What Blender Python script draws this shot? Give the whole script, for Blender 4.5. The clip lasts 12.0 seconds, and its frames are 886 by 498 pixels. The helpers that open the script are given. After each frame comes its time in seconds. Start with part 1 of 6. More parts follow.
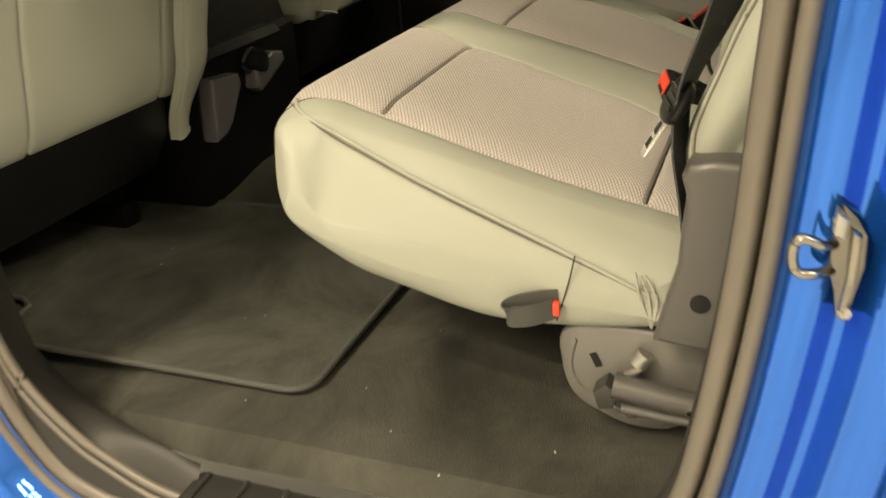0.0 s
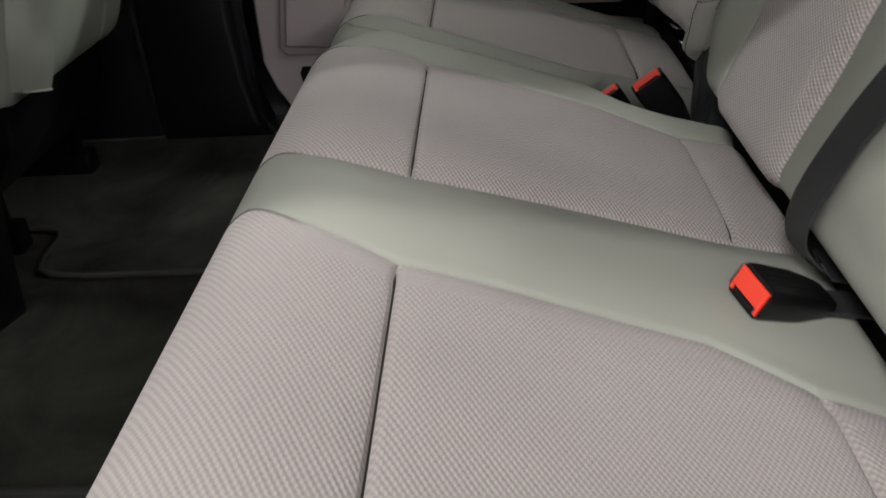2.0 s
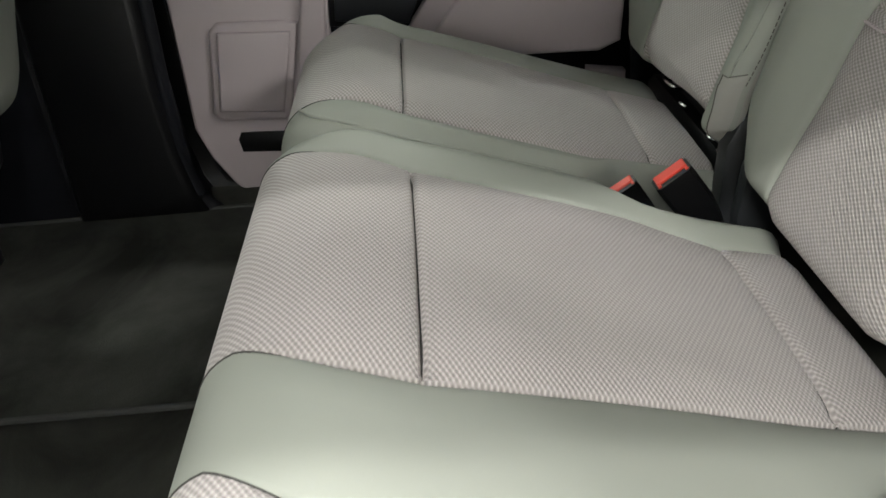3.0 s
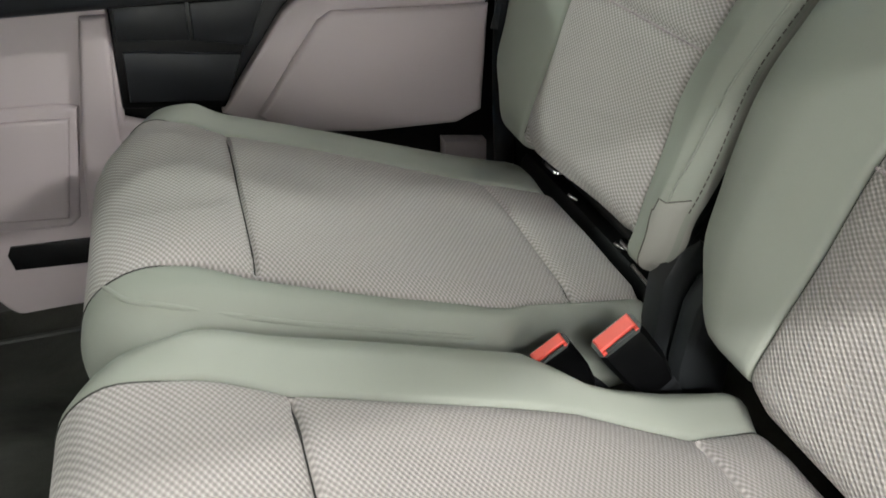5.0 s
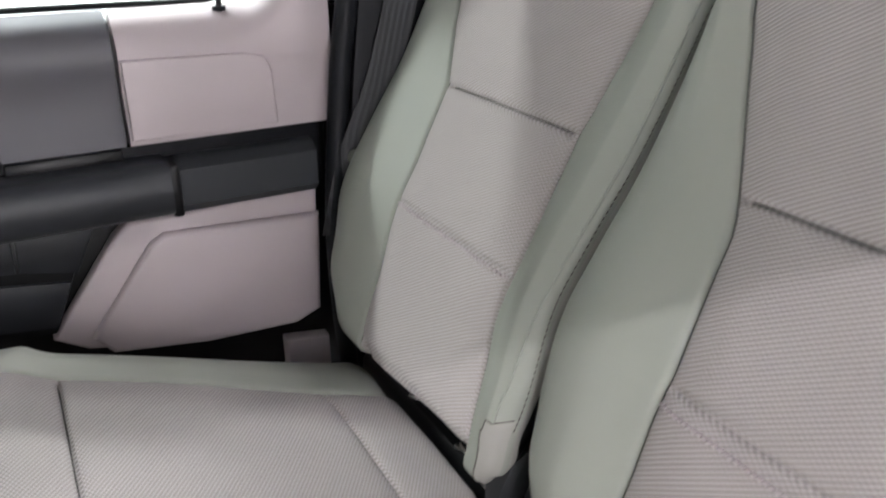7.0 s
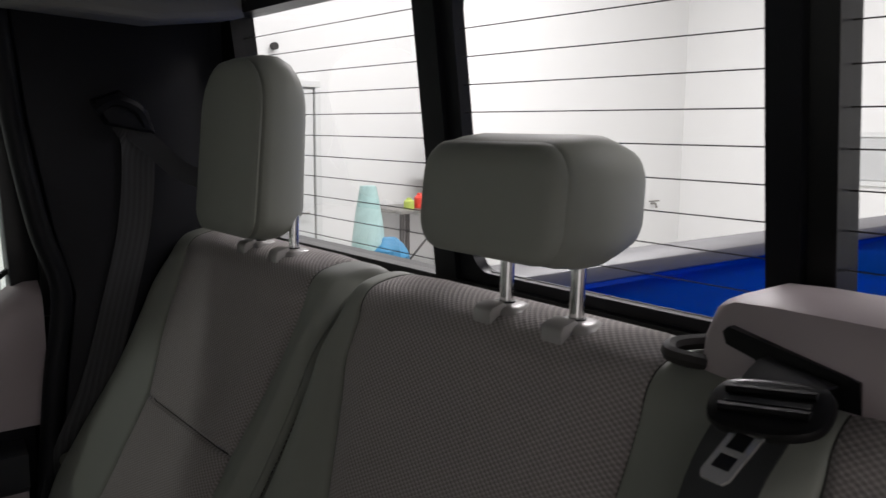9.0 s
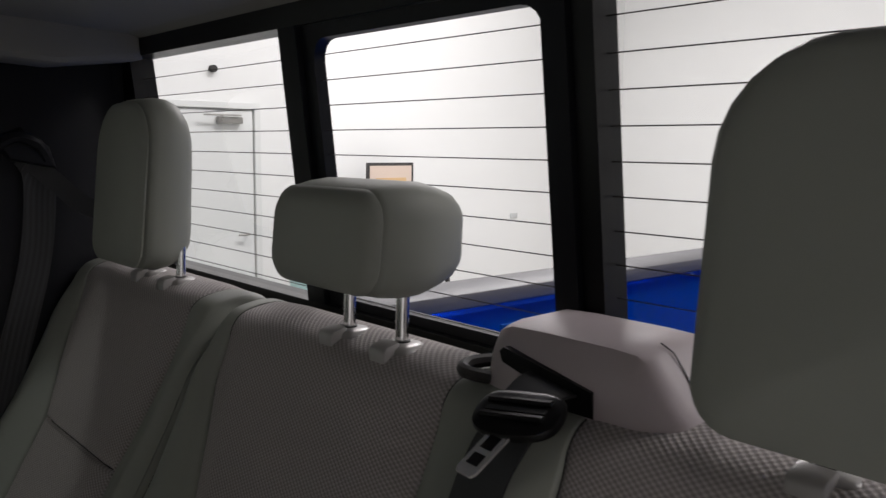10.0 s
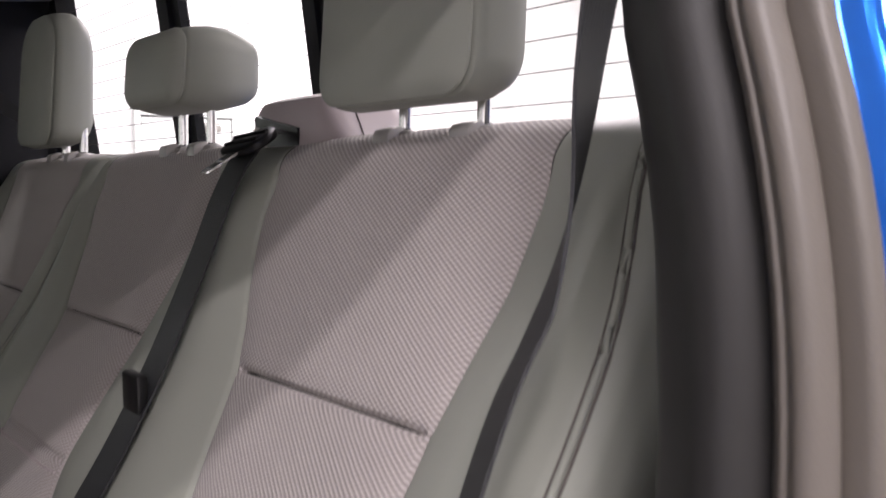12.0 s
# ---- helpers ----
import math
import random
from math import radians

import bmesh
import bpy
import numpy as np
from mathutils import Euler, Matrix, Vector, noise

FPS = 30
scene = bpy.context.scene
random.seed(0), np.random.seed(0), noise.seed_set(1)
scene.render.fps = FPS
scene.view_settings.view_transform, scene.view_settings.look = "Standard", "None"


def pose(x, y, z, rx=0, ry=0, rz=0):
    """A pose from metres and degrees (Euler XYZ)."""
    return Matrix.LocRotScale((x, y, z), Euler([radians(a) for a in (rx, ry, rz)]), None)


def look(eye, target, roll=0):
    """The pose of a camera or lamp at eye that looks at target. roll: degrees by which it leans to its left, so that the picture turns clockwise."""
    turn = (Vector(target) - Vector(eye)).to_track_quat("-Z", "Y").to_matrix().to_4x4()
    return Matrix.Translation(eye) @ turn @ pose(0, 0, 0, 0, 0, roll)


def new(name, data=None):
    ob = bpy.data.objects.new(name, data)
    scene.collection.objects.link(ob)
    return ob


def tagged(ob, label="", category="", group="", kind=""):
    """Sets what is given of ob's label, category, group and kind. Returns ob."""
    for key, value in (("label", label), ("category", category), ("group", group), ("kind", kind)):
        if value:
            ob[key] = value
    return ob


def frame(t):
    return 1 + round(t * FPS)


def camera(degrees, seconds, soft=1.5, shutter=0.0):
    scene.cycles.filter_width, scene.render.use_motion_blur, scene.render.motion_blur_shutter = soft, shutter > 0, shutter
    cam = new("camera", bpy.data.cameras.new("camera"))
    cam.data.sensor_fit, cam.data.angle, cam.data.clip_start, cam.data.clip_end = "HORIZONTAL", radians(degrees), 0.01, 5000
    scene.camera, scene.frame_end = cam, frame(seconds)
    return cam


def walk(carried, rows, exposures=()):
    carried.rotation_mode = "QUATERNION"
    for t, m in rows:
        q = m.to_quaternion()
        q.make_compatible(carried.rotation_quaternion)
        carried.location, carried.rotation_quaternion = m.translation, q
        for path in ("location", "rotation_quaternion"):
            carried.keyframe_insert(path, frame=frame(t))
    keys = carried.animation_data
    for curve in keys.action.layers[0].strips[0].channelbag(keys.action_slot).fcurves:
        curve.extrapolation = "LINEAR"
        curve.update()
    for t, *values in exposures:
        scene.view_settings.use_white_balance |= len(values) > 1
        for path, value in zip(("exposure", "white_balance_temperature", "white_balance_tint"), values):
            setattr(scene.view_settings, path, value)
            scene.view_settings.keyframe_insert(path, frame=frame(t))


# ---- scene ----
cam = camera(56.3, 12.0, 1.5, 0.3)
PATH = [
    (0, (-1.494, -0.061, 0.624), (0.156, 0.658, -0.248), -5.3),
    (0.3, (-1.396, 0.018, 0.629), (0.288, 0.63, -0.258), -3.9),
    (0.6, (-1.308, 0.08, 0.62), (0.403, 0.599, -0.276), -3.5),
    (1, (-1.193, 0.169, 0.63), (0.526, 0.572, -0.309), -3.9),
    (1.5, (-1.058, 0.272, 0.668), (0.67, 0.502, -0.312), -4.2),
    (2, (-0.849, 0.3, 0.675), (0.869, 0.421, -0.343), -4.2),
    (2.5, (-0.685, 0.34, 0.715), (1.034, 0.378, -0.307), -4.9),
    (2.7, (-0.642, 0.361, 0.699), (1.077, 0.37, -0.322), -4.8),
    (4.3, (-0.411, 0.355, 0.76), (1.252, 0.074, -0.313), -2.0),
    (4.5, (-0.354, 0.353, 0.755), (1.29, 0.011, -0.331), -1.8),
    (5, (-0.288, 0.398, 0.736), (1.337, -0.1, -0.318), -0.8),
    (5.5, (-0.229, 0.402, 0.732), (1.424, -0.182, -0.23), -0.8),
    (6, (-0.217, 0.388, 0.722), (1.429, -0.273, -0.201), -1.6),
    (6.5, (-0.242, 0.382, 0.765), (1.392, -0.365, -0.114), -1.4),
    (7, (-0.289, 0.365, 0.85), (1.333, -0.494, 0.056), -0.7),
    (7.5, (-0.37, 0.33, 0.961), (1.244, -0.647, 0.296), 0.2),
    (7.7, (-0.39, 0.336, 0.976), (1.224, -0.707, 0.426), 0.4),
    (9.3, (-0.538, 0.212, 1.008), (1.005, -1.027, 0.733), 0.4),
    (9.5, (-0.569, 0.21, 1.016), (0.958, -1.055, 0.752), 0.6),
    (10, (-0.642, 0.209, 1.027), (0.845, -1.105, 0.782), 0.6),
    (10.5, (-0.703, 0.193, 1.022), (0.741, -1.171, 0.788), 0.4),
    (11, (-0.785, 0.188, 0.981), (0.635, -1.204, 0.766), 0.3),
    (11.3, (-0.863, 0.192, 0.946), (0.534, -1.223, 0.732), 0.1),
    (11.5, (-0.916, 0.204, 0.911), (0.472, -1.22, 0.693), 0.1),
    (11.7, (-0.972, 0.198, 0.874), (0.458, -1.183, 0.658), -0.3),
    (12, (-1.054, 0.223, 0.802), (0.439, -1.096, 0.623), -0.4),
]
EXPOSURES = [(0, 0.85, 9700, 5), (0.5, 0.6, 7400, 16), (1.0, 0.42, 6800, 14), (1.5, 0.4, 6500, 15), (2.5, 1.2, 6300, 9), (4.5, 1.85, 6250, 5), (5.5, 2.45, 6250, 8), (6.5, 2.6, 6150, 14),
             (7.0, 2.58, 6050, 17), (7.5, 1.87, 6050, 16), (7.7, 1.7, 6050, 16), (9.3, -0.65, 6300, 17), (10.5, -0.65, 6300, 17), (11.0, -0.65, 6350, 18), (11.5, 0.1, 6350, 24), (12, 0.45, 6350, 24)]
walk(cam, [(t, look(eye, target, roll)) for t, eye, target, roll in PATH], EXPOSURES)


# ---- the light of the workshop ----
world = bpy.data.worlds.new("workshop_air")
scene.world = world
world.use_nodes = True
world.node_tree.nodes["Background"].inputs[0].default_value = (0.9, 0.95, 1.0, 1)
world.node_tree.nodes["Background"].inputs[1].default_value = 0.05


def ceiling_and_fill_lamp(x, y, z, watts, length, width, colour=(1.0, 0.97, 0.92), turn=0):
    data = bpy.data.lights.new("tube_and_fill_light", "AREA")
    data.shape, data.size, data.size_y = "RECTANGLE", length, width
    data.energy, data.color = watts, colour
    ob = new("tube_and_fill_light", data)
    ob.matrix_world = pose(x, y, z, 0, 0, turn)
    return ob


# First three follow shadow edges; the other eight are unseen, added as fill.
LAMPS = [(-2.95, 1.9, 4.05, 80, 0.12, 1.2), (-4.2, 1.9, 4.05, 132, 0.12, 1.2), (-5.35, 1.9, 4.05, 72, 0.12, 1.2), (-5.6, -0.9, 4.05, 40, 0.12, 1.2), (-2.0, -2.6, 4.05, 50, 0.25, 1.2),
         # Eighth brightens the far door's shoulder, the pair at y -4.7 the walls.
         (-2.6, 5.8, 4.05, 55, 0.3, 2.4), (4.2, -2.2, 4.05, 110, 0.3, 2.4), (1.5, 0.8, 4.05, 70, 0.12, 1.2), (3.6, -4.7, 4.05, 340, 0.3, 2.4), (-2.6, -4.7, 4.05, 205, 0.3, 2.4), (3.4, 3.6, 4.05, 90, 0.3, 2.4)]
for row in LAMPS:
    ceiling_and_fill_lamp(*row)


# ---- materials ----
def nodes_of(name):
    m = bpy.data.materials.new(name)
    m.use_nodes = True
    nt = m.node_tree
    return m, nt, nt.nodes["Principled BSDF"]


def add(nt, kind, **values):
    n = nt.nodes.new(kind)
    for key, value in values.items():
        if key in n.inputs:
            n.inputs[key].default_value = value
    return n


def maths(nt, op, a, b=None):
    n = nt.nodes.new("ShaderNodeMath")
    n.operation = op
    for i, v in enumerate((a, b)):
        if v is None:
            continue
        if isinstance(v, (int, float)):
            n.inputs[i].default_value = v
        else:
            nt.links.new(v, n.inputs[i])
    return n.outputs[0]


def blend(nt, fac, a, b):
    n = nt.nodes.new("ShaderNodeMix")
    n.data_type = "RGBA"
    for i, v in ((0, fac), (6, a), (7, b)):
        if isinstance(v, tuple):
            n.inputs[i].default_value = (*v, 1)
        elif isinstance(v, (int, float)):
            n.inputs[i].default_value = v
        else:
            nt.links.new(v, n.inputs[i])
    return n.outputs[2]


def surface(name, base, rough=0.5, metal=0.0, spread=0.12, big=6.0, fine=900.0, bump=0.15, depth=0.0006, spec=0.5, coat=0.0):
    """A plain stuff with cloudy colour at one scale and grain at another."""
    m, nt, p = nodes_of(name)
    co = nt.nodes.new("ShaderNodeTexCoord")
    n1 = add(nt, "ShaderNodeTexNoise", Scale=big, Detail=4.0, Roughness=0.6)
    n2 = add(nt, "ShaderNodeTexNoise", Scale=fine, Detail=2.0, Roughness=0.5)
    for n in (n1, n2):
        nt.links.new(co.outputs["Object"], n.inputs["Vector"])
    lo = tuple(c * (1 - spread) for c in base)
    hi = tuple(min(1, c * (1 + spread)) for c in base)
    c1 = blend(nt, n1.outputs[0], lo, hi)
    c2 = blend(nt, maths(nt, "MULTIPLY", n2.outputs[0], 0.25), c1, tuple(c * 0.72 for c in base))
    nt.links.new(c2, p.inputs["Base Color"])
    r = maths(nt, "ADD", maths(nt, "MULTIPLY", n1.outputs[0], 0.16), rough - 0.08)
    nt.links.new(r, p.inputs["Roughness"])
    p.inputs["Metallic"].default_value = metal
    p.inputs["Specular IOR Level"].default_value = spec
    p.inputs["Coat Weight"].default_value = coat
    p.inputs["Coat Roughness"].default_value = 0.06
    if bump:
        b = add(nt, "ShaderNodeBump", Strength=bump, Distance=depth)
        nt.links.new(n2.outputs[0], b.inputs["Height"])
        nt.links.new(b.outputs[0], p.inputs["Normal"])
    return m


def woven(name, across, along, dark, light, step=0.0071):
    """Seat cloth: offset rows of raised threads. across, along: the two directions of the weave as unit vectors."""
    m, nt, p = nodes_of(name)
    co = nt.nodes.new("ShaderNodeTexCoord")

    def coordinate(direction):
        d = add(nt, "ShaderNodeVectorMath")
        d.operation = "DOT_PRODUCT"
        nt.links.new(co.outputs["Object"], d.inputs[0])
        d.inputs[1].default_value = direction
        return d.outputs["Value"]

    u, v = coordinate(across), coordinate(along)
    k = 2 * math.pi
    a, b = maths(nt, "MULTIPLY", u, k / step), maths(nt, "MULTIPLY", v, k / (step * 0.64))
    rib = maths(nt, "MULTIPLY", maths(nt, "COSINE", maths(nt, "SUBTRACT", a, b)), 0.28)
    tie = maths(nt, "MULTIPLY", maths(nt, "COSINE", maths(nt, "ADD", a, b)), -0.17)
    dots = maths(nt, "ADD", maths(nt, "ADD", rib, tie), 0.5)
    weave = maths(nt, "POWER", dots, 1.35)
    n1 = add(nt, "ShaderNodeTexNoise", Scale=9.0, Detail=4.0)
    n2 = add(nt, "ShaderNodeTexNoise", Scale=1500.0, Detail=1.0)
    nt.links.new(co.outputs["Object"], n1.inputs["Vector"])
    nt.links.new(co.outputs["Object"], n2.inputs["Vector"])
    c = blend(nt, weave, dark, light)
    c = blend(nt, maths(nt, "MULTIPLY", n1.outputs[0], 0.22), c, tuple(x * 0.8 for x in light))
    nt.links.new(c, p.inputs["Base Color"])
    p.inputs["Roughness"].default_value = 0.85
    p.inputs["Specular IOR Level"].default_value = 0.2
    p.inputs["Sheen Weight"].default_value = 0.15
    b = add(nt, "ShaderNodeBump", Strength=0.65, Distance=0.0015)
    nt.links.new(maths(nt, "ADD", weave, maths(nt, "MULTIPLY", n2.outputs[0], 0.3)), b.inputs["Height"])
    nt.links.new(b.outputs[0], p.inputs["Normal"])
    return m


def carpet(name, base):
    m, nt, p = nodes_of(name)
    co = nt.nodes.new("ShaderNodeTexCoord")
    n1 = add(nt, "ShaderNodeTexNoise", Scale=4.0, Detail=5.0, Roughness=0.65, Distortion=0.6)
    n2 = add(nt, "ShaderNodeTexNoise", Scale=420.0, Detail=3.0, Roughness=0.8)
    for n in (n1, n2):
        nt.links.new(co.outputs["Object"], n.inputs["Vector"])
    ramp = nt.nodes.new("ShaderNodeValToRGB")
    ramp.color_ramp.elements[0].position, ramp.color_ramp.elements[1].position = 0.35, 0.7
    nt.links.new(n1.outputs[0], ramp.inputs[0])
    c = blend(nt, ramp.outputs[0], tuple(x * 0.55 for x in base), tuple(x * 1.8 for x in base))
    c = blend(nt, maths(nt, "MULTIPLY", n2.outputs[0], 0.6), c, tuple(x * 0.45 for x in base))
    nt.links.new(c, p.inputs["Base Color"])
    p.inputs["Roughness"].default_value = 0.95
    p.inputs["Specular IOR Level"].default_value = 0.1
    b = add(nt, "ShaderNodeBump", Strength=0.8, Distance=0.003)
    nt.links.new(n2.outputs[0], b.inputs["Height"])
    nt.links.new(b.outputs[0], p.inputs["Normal"])
    return m


def paint(name, base):
    m, nt, p = nodes_of(name)
    co = nt.nodes.new("ShaderNodeTexCoord")
    n = add(nt, "ShaderNodeTexNoise", Scale=3000.0, Detail=1.0)
    nt.links.new(co.outputs["Object"], n.inputs["Vector"])
    c = blend(nt, n.outputs[0], tuple(x * 0.75 for x in base), tuple(min(1, x * 1.3) for x in base))
    nt.links.new(c, p.inputs["Base Color"])
    p.inputs["Metallic"].default_value = 0.75
    p.inputs["Roughness"].default_value = 0.08
    p.inputs["Coat Weight"].default_value = 0.5
    p.inputs["Coat Roughness"].default_value = 0.04
    return m


def glass(name, tint, rough=0.0):
    m, nt, p = nodes_of(name)
    nt.nodes.remove(p)
    out = nt.nodes["Material Output"]
    t = add(nt, "ShaderNodeBsdfTransparent", Color=(*tint, 1))
    g = add(nt, "ShaderNodeBsdfGlossy", Roughness=rough)
    mix = nt.nodes.new("ShaderNodeMixShader")
    f = add(nt, "ShaderNodeFresnel", IOR=1.45)
    nt.links.new(maths(nt, "MULTIPLY", f.outputs[0], 0.25), mix.inputs[0])
    nt.links.new(t.outputs[0], mix.inputs[1])
    nt.links.new(g.outputs[0], mix.inputs[2])
    nt.links.new(mix.outputs[0], out.inputs[0])
    return m


RECLINE = (0.0, -0.48, 0.877)
VINYL = surface("stone_grey_vinyl", (0.293, 0.303, 0.266), 0.54, spec=0.24, spread=0.05, fine=1400, bump=0.12, depth=0.0004)
CLOTH_SEAT = woven("seat_cloth_flat", (1, 0, 0), (0, 0.954, 0.30), (0.228, 0.207, 0.199), (0.545, 0.496, 0.476))
CLOTH_BACK = woven("seat_cloth_upright", (1, 0, 0), RECLINE, (0.228, 0.207, 0.199), (0.545, 0.496, 0.476))
TRIM = surface("warm_grey_trim_plastic", (0.450, 0.388, 0.396), 0.5, spread=0.04, fine=1100, bump=0.2, depth=0.0004)
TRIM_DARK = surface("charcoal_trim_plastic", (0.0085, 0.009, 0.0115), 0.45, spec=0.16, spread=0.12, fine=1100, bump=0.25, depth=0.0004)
TRIM_MID = surface("slate_trim_plastic", (0.083, 0.079, 0.089), 0.48, spread=0.08, fine=900, bump=0.2, depth=0.0004)
ARM = surface("soft_slate_arm_plastic", (0.030, 0.032, 0.036), 0.44, spec=0.3, spread=0.1, fine=1000, bump=0.25, depth=0.0004)
SLATE = surface("dark_slate_plastic", (0.017, 0.018, 0.021), 0.40, spec=0.3, spread=0.12, fine=1000, bump=0.25, depth=0.0004)
# Slate trim again, base lightened because the pillar gets too little light.
PILLAR_LIGHTENED = surface("lightened_pillar_trim_plastic", (0.165, 0.167, 0.176), 0.46, spread=0.08, fine=900, bump=0.2, depth=0.0004)
COVER = surface("satin_black_cover_plastic", (0.020, 0.0215, 0.0235), 0.42, spec=0.4, spread=0.15, fine=900, bump=0.15)
ZINC = surface("zinc_plated_steel", (0.27, 0.255, 0.225), 0.16, metal=1.0, spread=0.2, big=80, bump=0.0)
SHIELD = surface("brown_grey_shield_plastic", (0.068, 0.064, 0.062), 0.4, spread=0.08, fine=900, bump=0.15)
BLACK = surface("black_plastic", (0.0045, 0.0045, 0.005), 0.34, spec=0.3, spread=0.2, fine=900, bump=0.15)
RUBBER = surface("grey_rubber_seal", (0.108, 0.094, 0.080), 0.45, spread=0.1, fine=700, bump=0.2)
RUBBER_DARK = surface("dark_rubber", (0.03, 0.028, 0.026), 0.6, spread=0.2, fine=700, bump=0.2)
CARPET = carpet("black_carpet", (0.058, 0.057, 0.050))
MAT = carpet("floor_mat_pile", (0.070, 0.071, 0.063))
BINDING = surface("mat_binding_tape", (0.050, 0.050, 0.047), 0.7, spread=0.15, fine=600, bump=0.4)
BLUE = paint("blue_metallic_paint", (0.0, 0.115, 0.54))
SILL = surface("dark_sill_plastic", (0.026, 0.025, 0.024), 0.5, spec=0.25, spread=0.15, fine=800, bump=0.2, depth=0.0004)
TONGUE = surface("plated_tongue_steel", (0.80, 0.80, 0.79), 0.28, metal=0.8, spread=0.05, bump=0.0)
CHROME = surface("bright_chrome", (0.92, 0.92, 0.91), 0.16, metal=1.0, spread=0.03, bump=0.0)
DARK_CHROME = surface("dark_plated_steel", (0.15, 0.143, 0.13), 0.14, metal=1.0, spread=0.25, big=60, bump=0.0)
STEEL = surface("grey_steel", (0.33, 0.32, 0.30), 0.38, metal=0.75, spread=0.15, fine=300, bump=0.15)
HINGE = surface("painted_hinge_plate", (0.125, 0.119, 0.114), 0.34, spread=0.08, fine=600, bump=0.1)
RED = surface("red_buckle_plastic", (0.80, 0.055, 0.03), 0.38, spread=0.08, fine=600, bump=0.1)
HEADLINER = surface("grey_headliner_felt", (0.22, 0.215, 0.20), 0.9, spread=0.06, fine=700, bump=0.4)
WHITE_WALL = surface("white_wall_paint", (0.80, 0.80, 0.79), 0.6, spread=0.03, big=1.5, fine=120, bump=0.1)
DIM_WALL = surface("grey_wall_paint", (0.72, 0.72, 0.71), 0.6, spread=0.04, big=1.5, fine=120, bump=0.1)
WHITE_DOOR = surface("white_door_paint", (0.70, 0.71, 0.70), 0.5, spread=0.03, big=1.5, fine=160, bump=0.05)
CONCRETE = surface("pale_concrete_floor", (0.58, 0.57, 0.55), 0.3, spread=0.2, big=1.2, fine=60, bump=0.2)
LINE = surface("defroster_line", (0.03, 0.025, 0.022), 0.6, spread=0.1, bump=0.0)
PANE = glass("clear_window_glass", (0.93, 0.95, 0.94))
PANE_GREEN = glass("tinted_window_glass", (0.90, 0.95, 0.92))


def webbing(name):
    m, nt, p = nodes_of(name)
    co = nt.nodes.new("ShaderNodeTexCoord")
    w = add(nt, "ShaderNodeTexWave", Scale=260.0, Distortion=0.4, Detail=1.0)
    n = add(nt, "ShaderNodeTexNoise", Scale=900.0)
    for t in (w, n):
        nt.links.new(co.outputs["Object"], t.inputs["Vector"])
    c = blend(nt, w.outputs[0], (0.013, 0.0135, 0.015), (0.026, 0.027, 0.030))
    nt.links.new(c, p.inputs["Base Color"])
    p.inputs["Roughness"].default_value = 0.55
    b = add(nt, "ShaderNodeBump", Strength=0.4, Distance=0.0006)
    nt.links.new(maths(nt, "ADD", w.outputs[0], n.outputs[0]), b.inputs["Height"])
    nt.links.new(b.outputs[0], p.inputs["Normal"])
    return m


GUIDE = surface("pale_grey_guide_plastic", (0.37, 0.355, 0.34), 0.3, spread=0.03, bump=0.0)
CRUMB = surface("pale_dust_crumb", (0.5, 0.47, 0.40), 0.9, spread=0.2, bump=0.0)
THREAD = surface("brown_sewing_thread", (0.10, 0.087, 0.08), 0.8, spread=0.1, bump=0.0)
SEAM = surface("sunk_seam_thread", (0.035, 0.033, 0.03), 0.8, spread=0.1, bump=0.0)
VINYL_WARM = surface("taupe_vinyl", (0.315, 0.303, 0.277), 0.5, spread=0.05, fine=1400, bump=0.12, depth=0.0004)
WEB = webbing("black_belt_webbing")


# ---- building tools ----
def part(name, bm, material, parent=None, label="", smooth=True, crease=38):
    """Links a bmesh as one mesh object under a thing or a part."""
    me = bpy.data.meshes.new(name)
    bm.normal_update()
    bm.to_mesh(me)
    bm.free()
    me.materials.append(material)
    if smooth:
        me.shade_smooth()
        me.set_sharp_from_angle(angle=radians(crease))
    ob = new(name, me)
    if parent is not None:
        ob.parent = parent
        ob.matrix_parent_inverse = parent.matrix_world.inverted()
    if label:
        ob["label"] = label
    return ob


def thing(name, label, category, at=(0, 0, 0), group="", kind=""):
    ob = new(name)
    ob.empty_display_size = 0.05
    ob.matrix_world = Matrix.Translation(at)
    return tagged(ob, label, category, group, kind)


def box(x0, x1, y0, y1, z0, z1, bevel=0.0, seg=2, bm=None):
    bm = bm or bmesh.new()
    made = bmesh.ops.create_cube(bm, size=1.0, matrix=Matrix.Translation(((x0 + x1) / 2, (y0 + y1) / 2, (z0 + z1) / 2))
                                 @ Matrix.Diagonal((abs(x1 - x0), abs(y1 - y0), abs(z1 - z0), 1)))
    if bevel:
        edges = {e for v in made["verts"] for e in v.link_edges}
        bmesh.ops.bevel(bm, geom=list(edges), offset=bevel, segments=seg, profile=0.5, affect="EDGES")
    return bm


def curve_through(points, n, closed=False):
    """n points on a smooth curve through the given ones."""
    pts = [Vector(p) for p in points]
    count = len(pts)
    spans = count if closed else count - 1
    out = []
    for i in range(n):
        f = i / n * spans if closed else i / (n - 1) * spans
        k = min(int(f), spans - 1)
        t = f - k

        def at(j):
            return pts[j % count] if closed else pts[max(0, min(count - 1, j))]

        a, b, c, d = at(k - 1), at(k), at(k + 1), at(k + 2)
        out.append(0.5 * (2 * b + (c - a) * t + (2 * a - 5 * b + 4 * c - d) * t * t + (3 * b - a - 3 * c + d) * t ** 3))
    return out


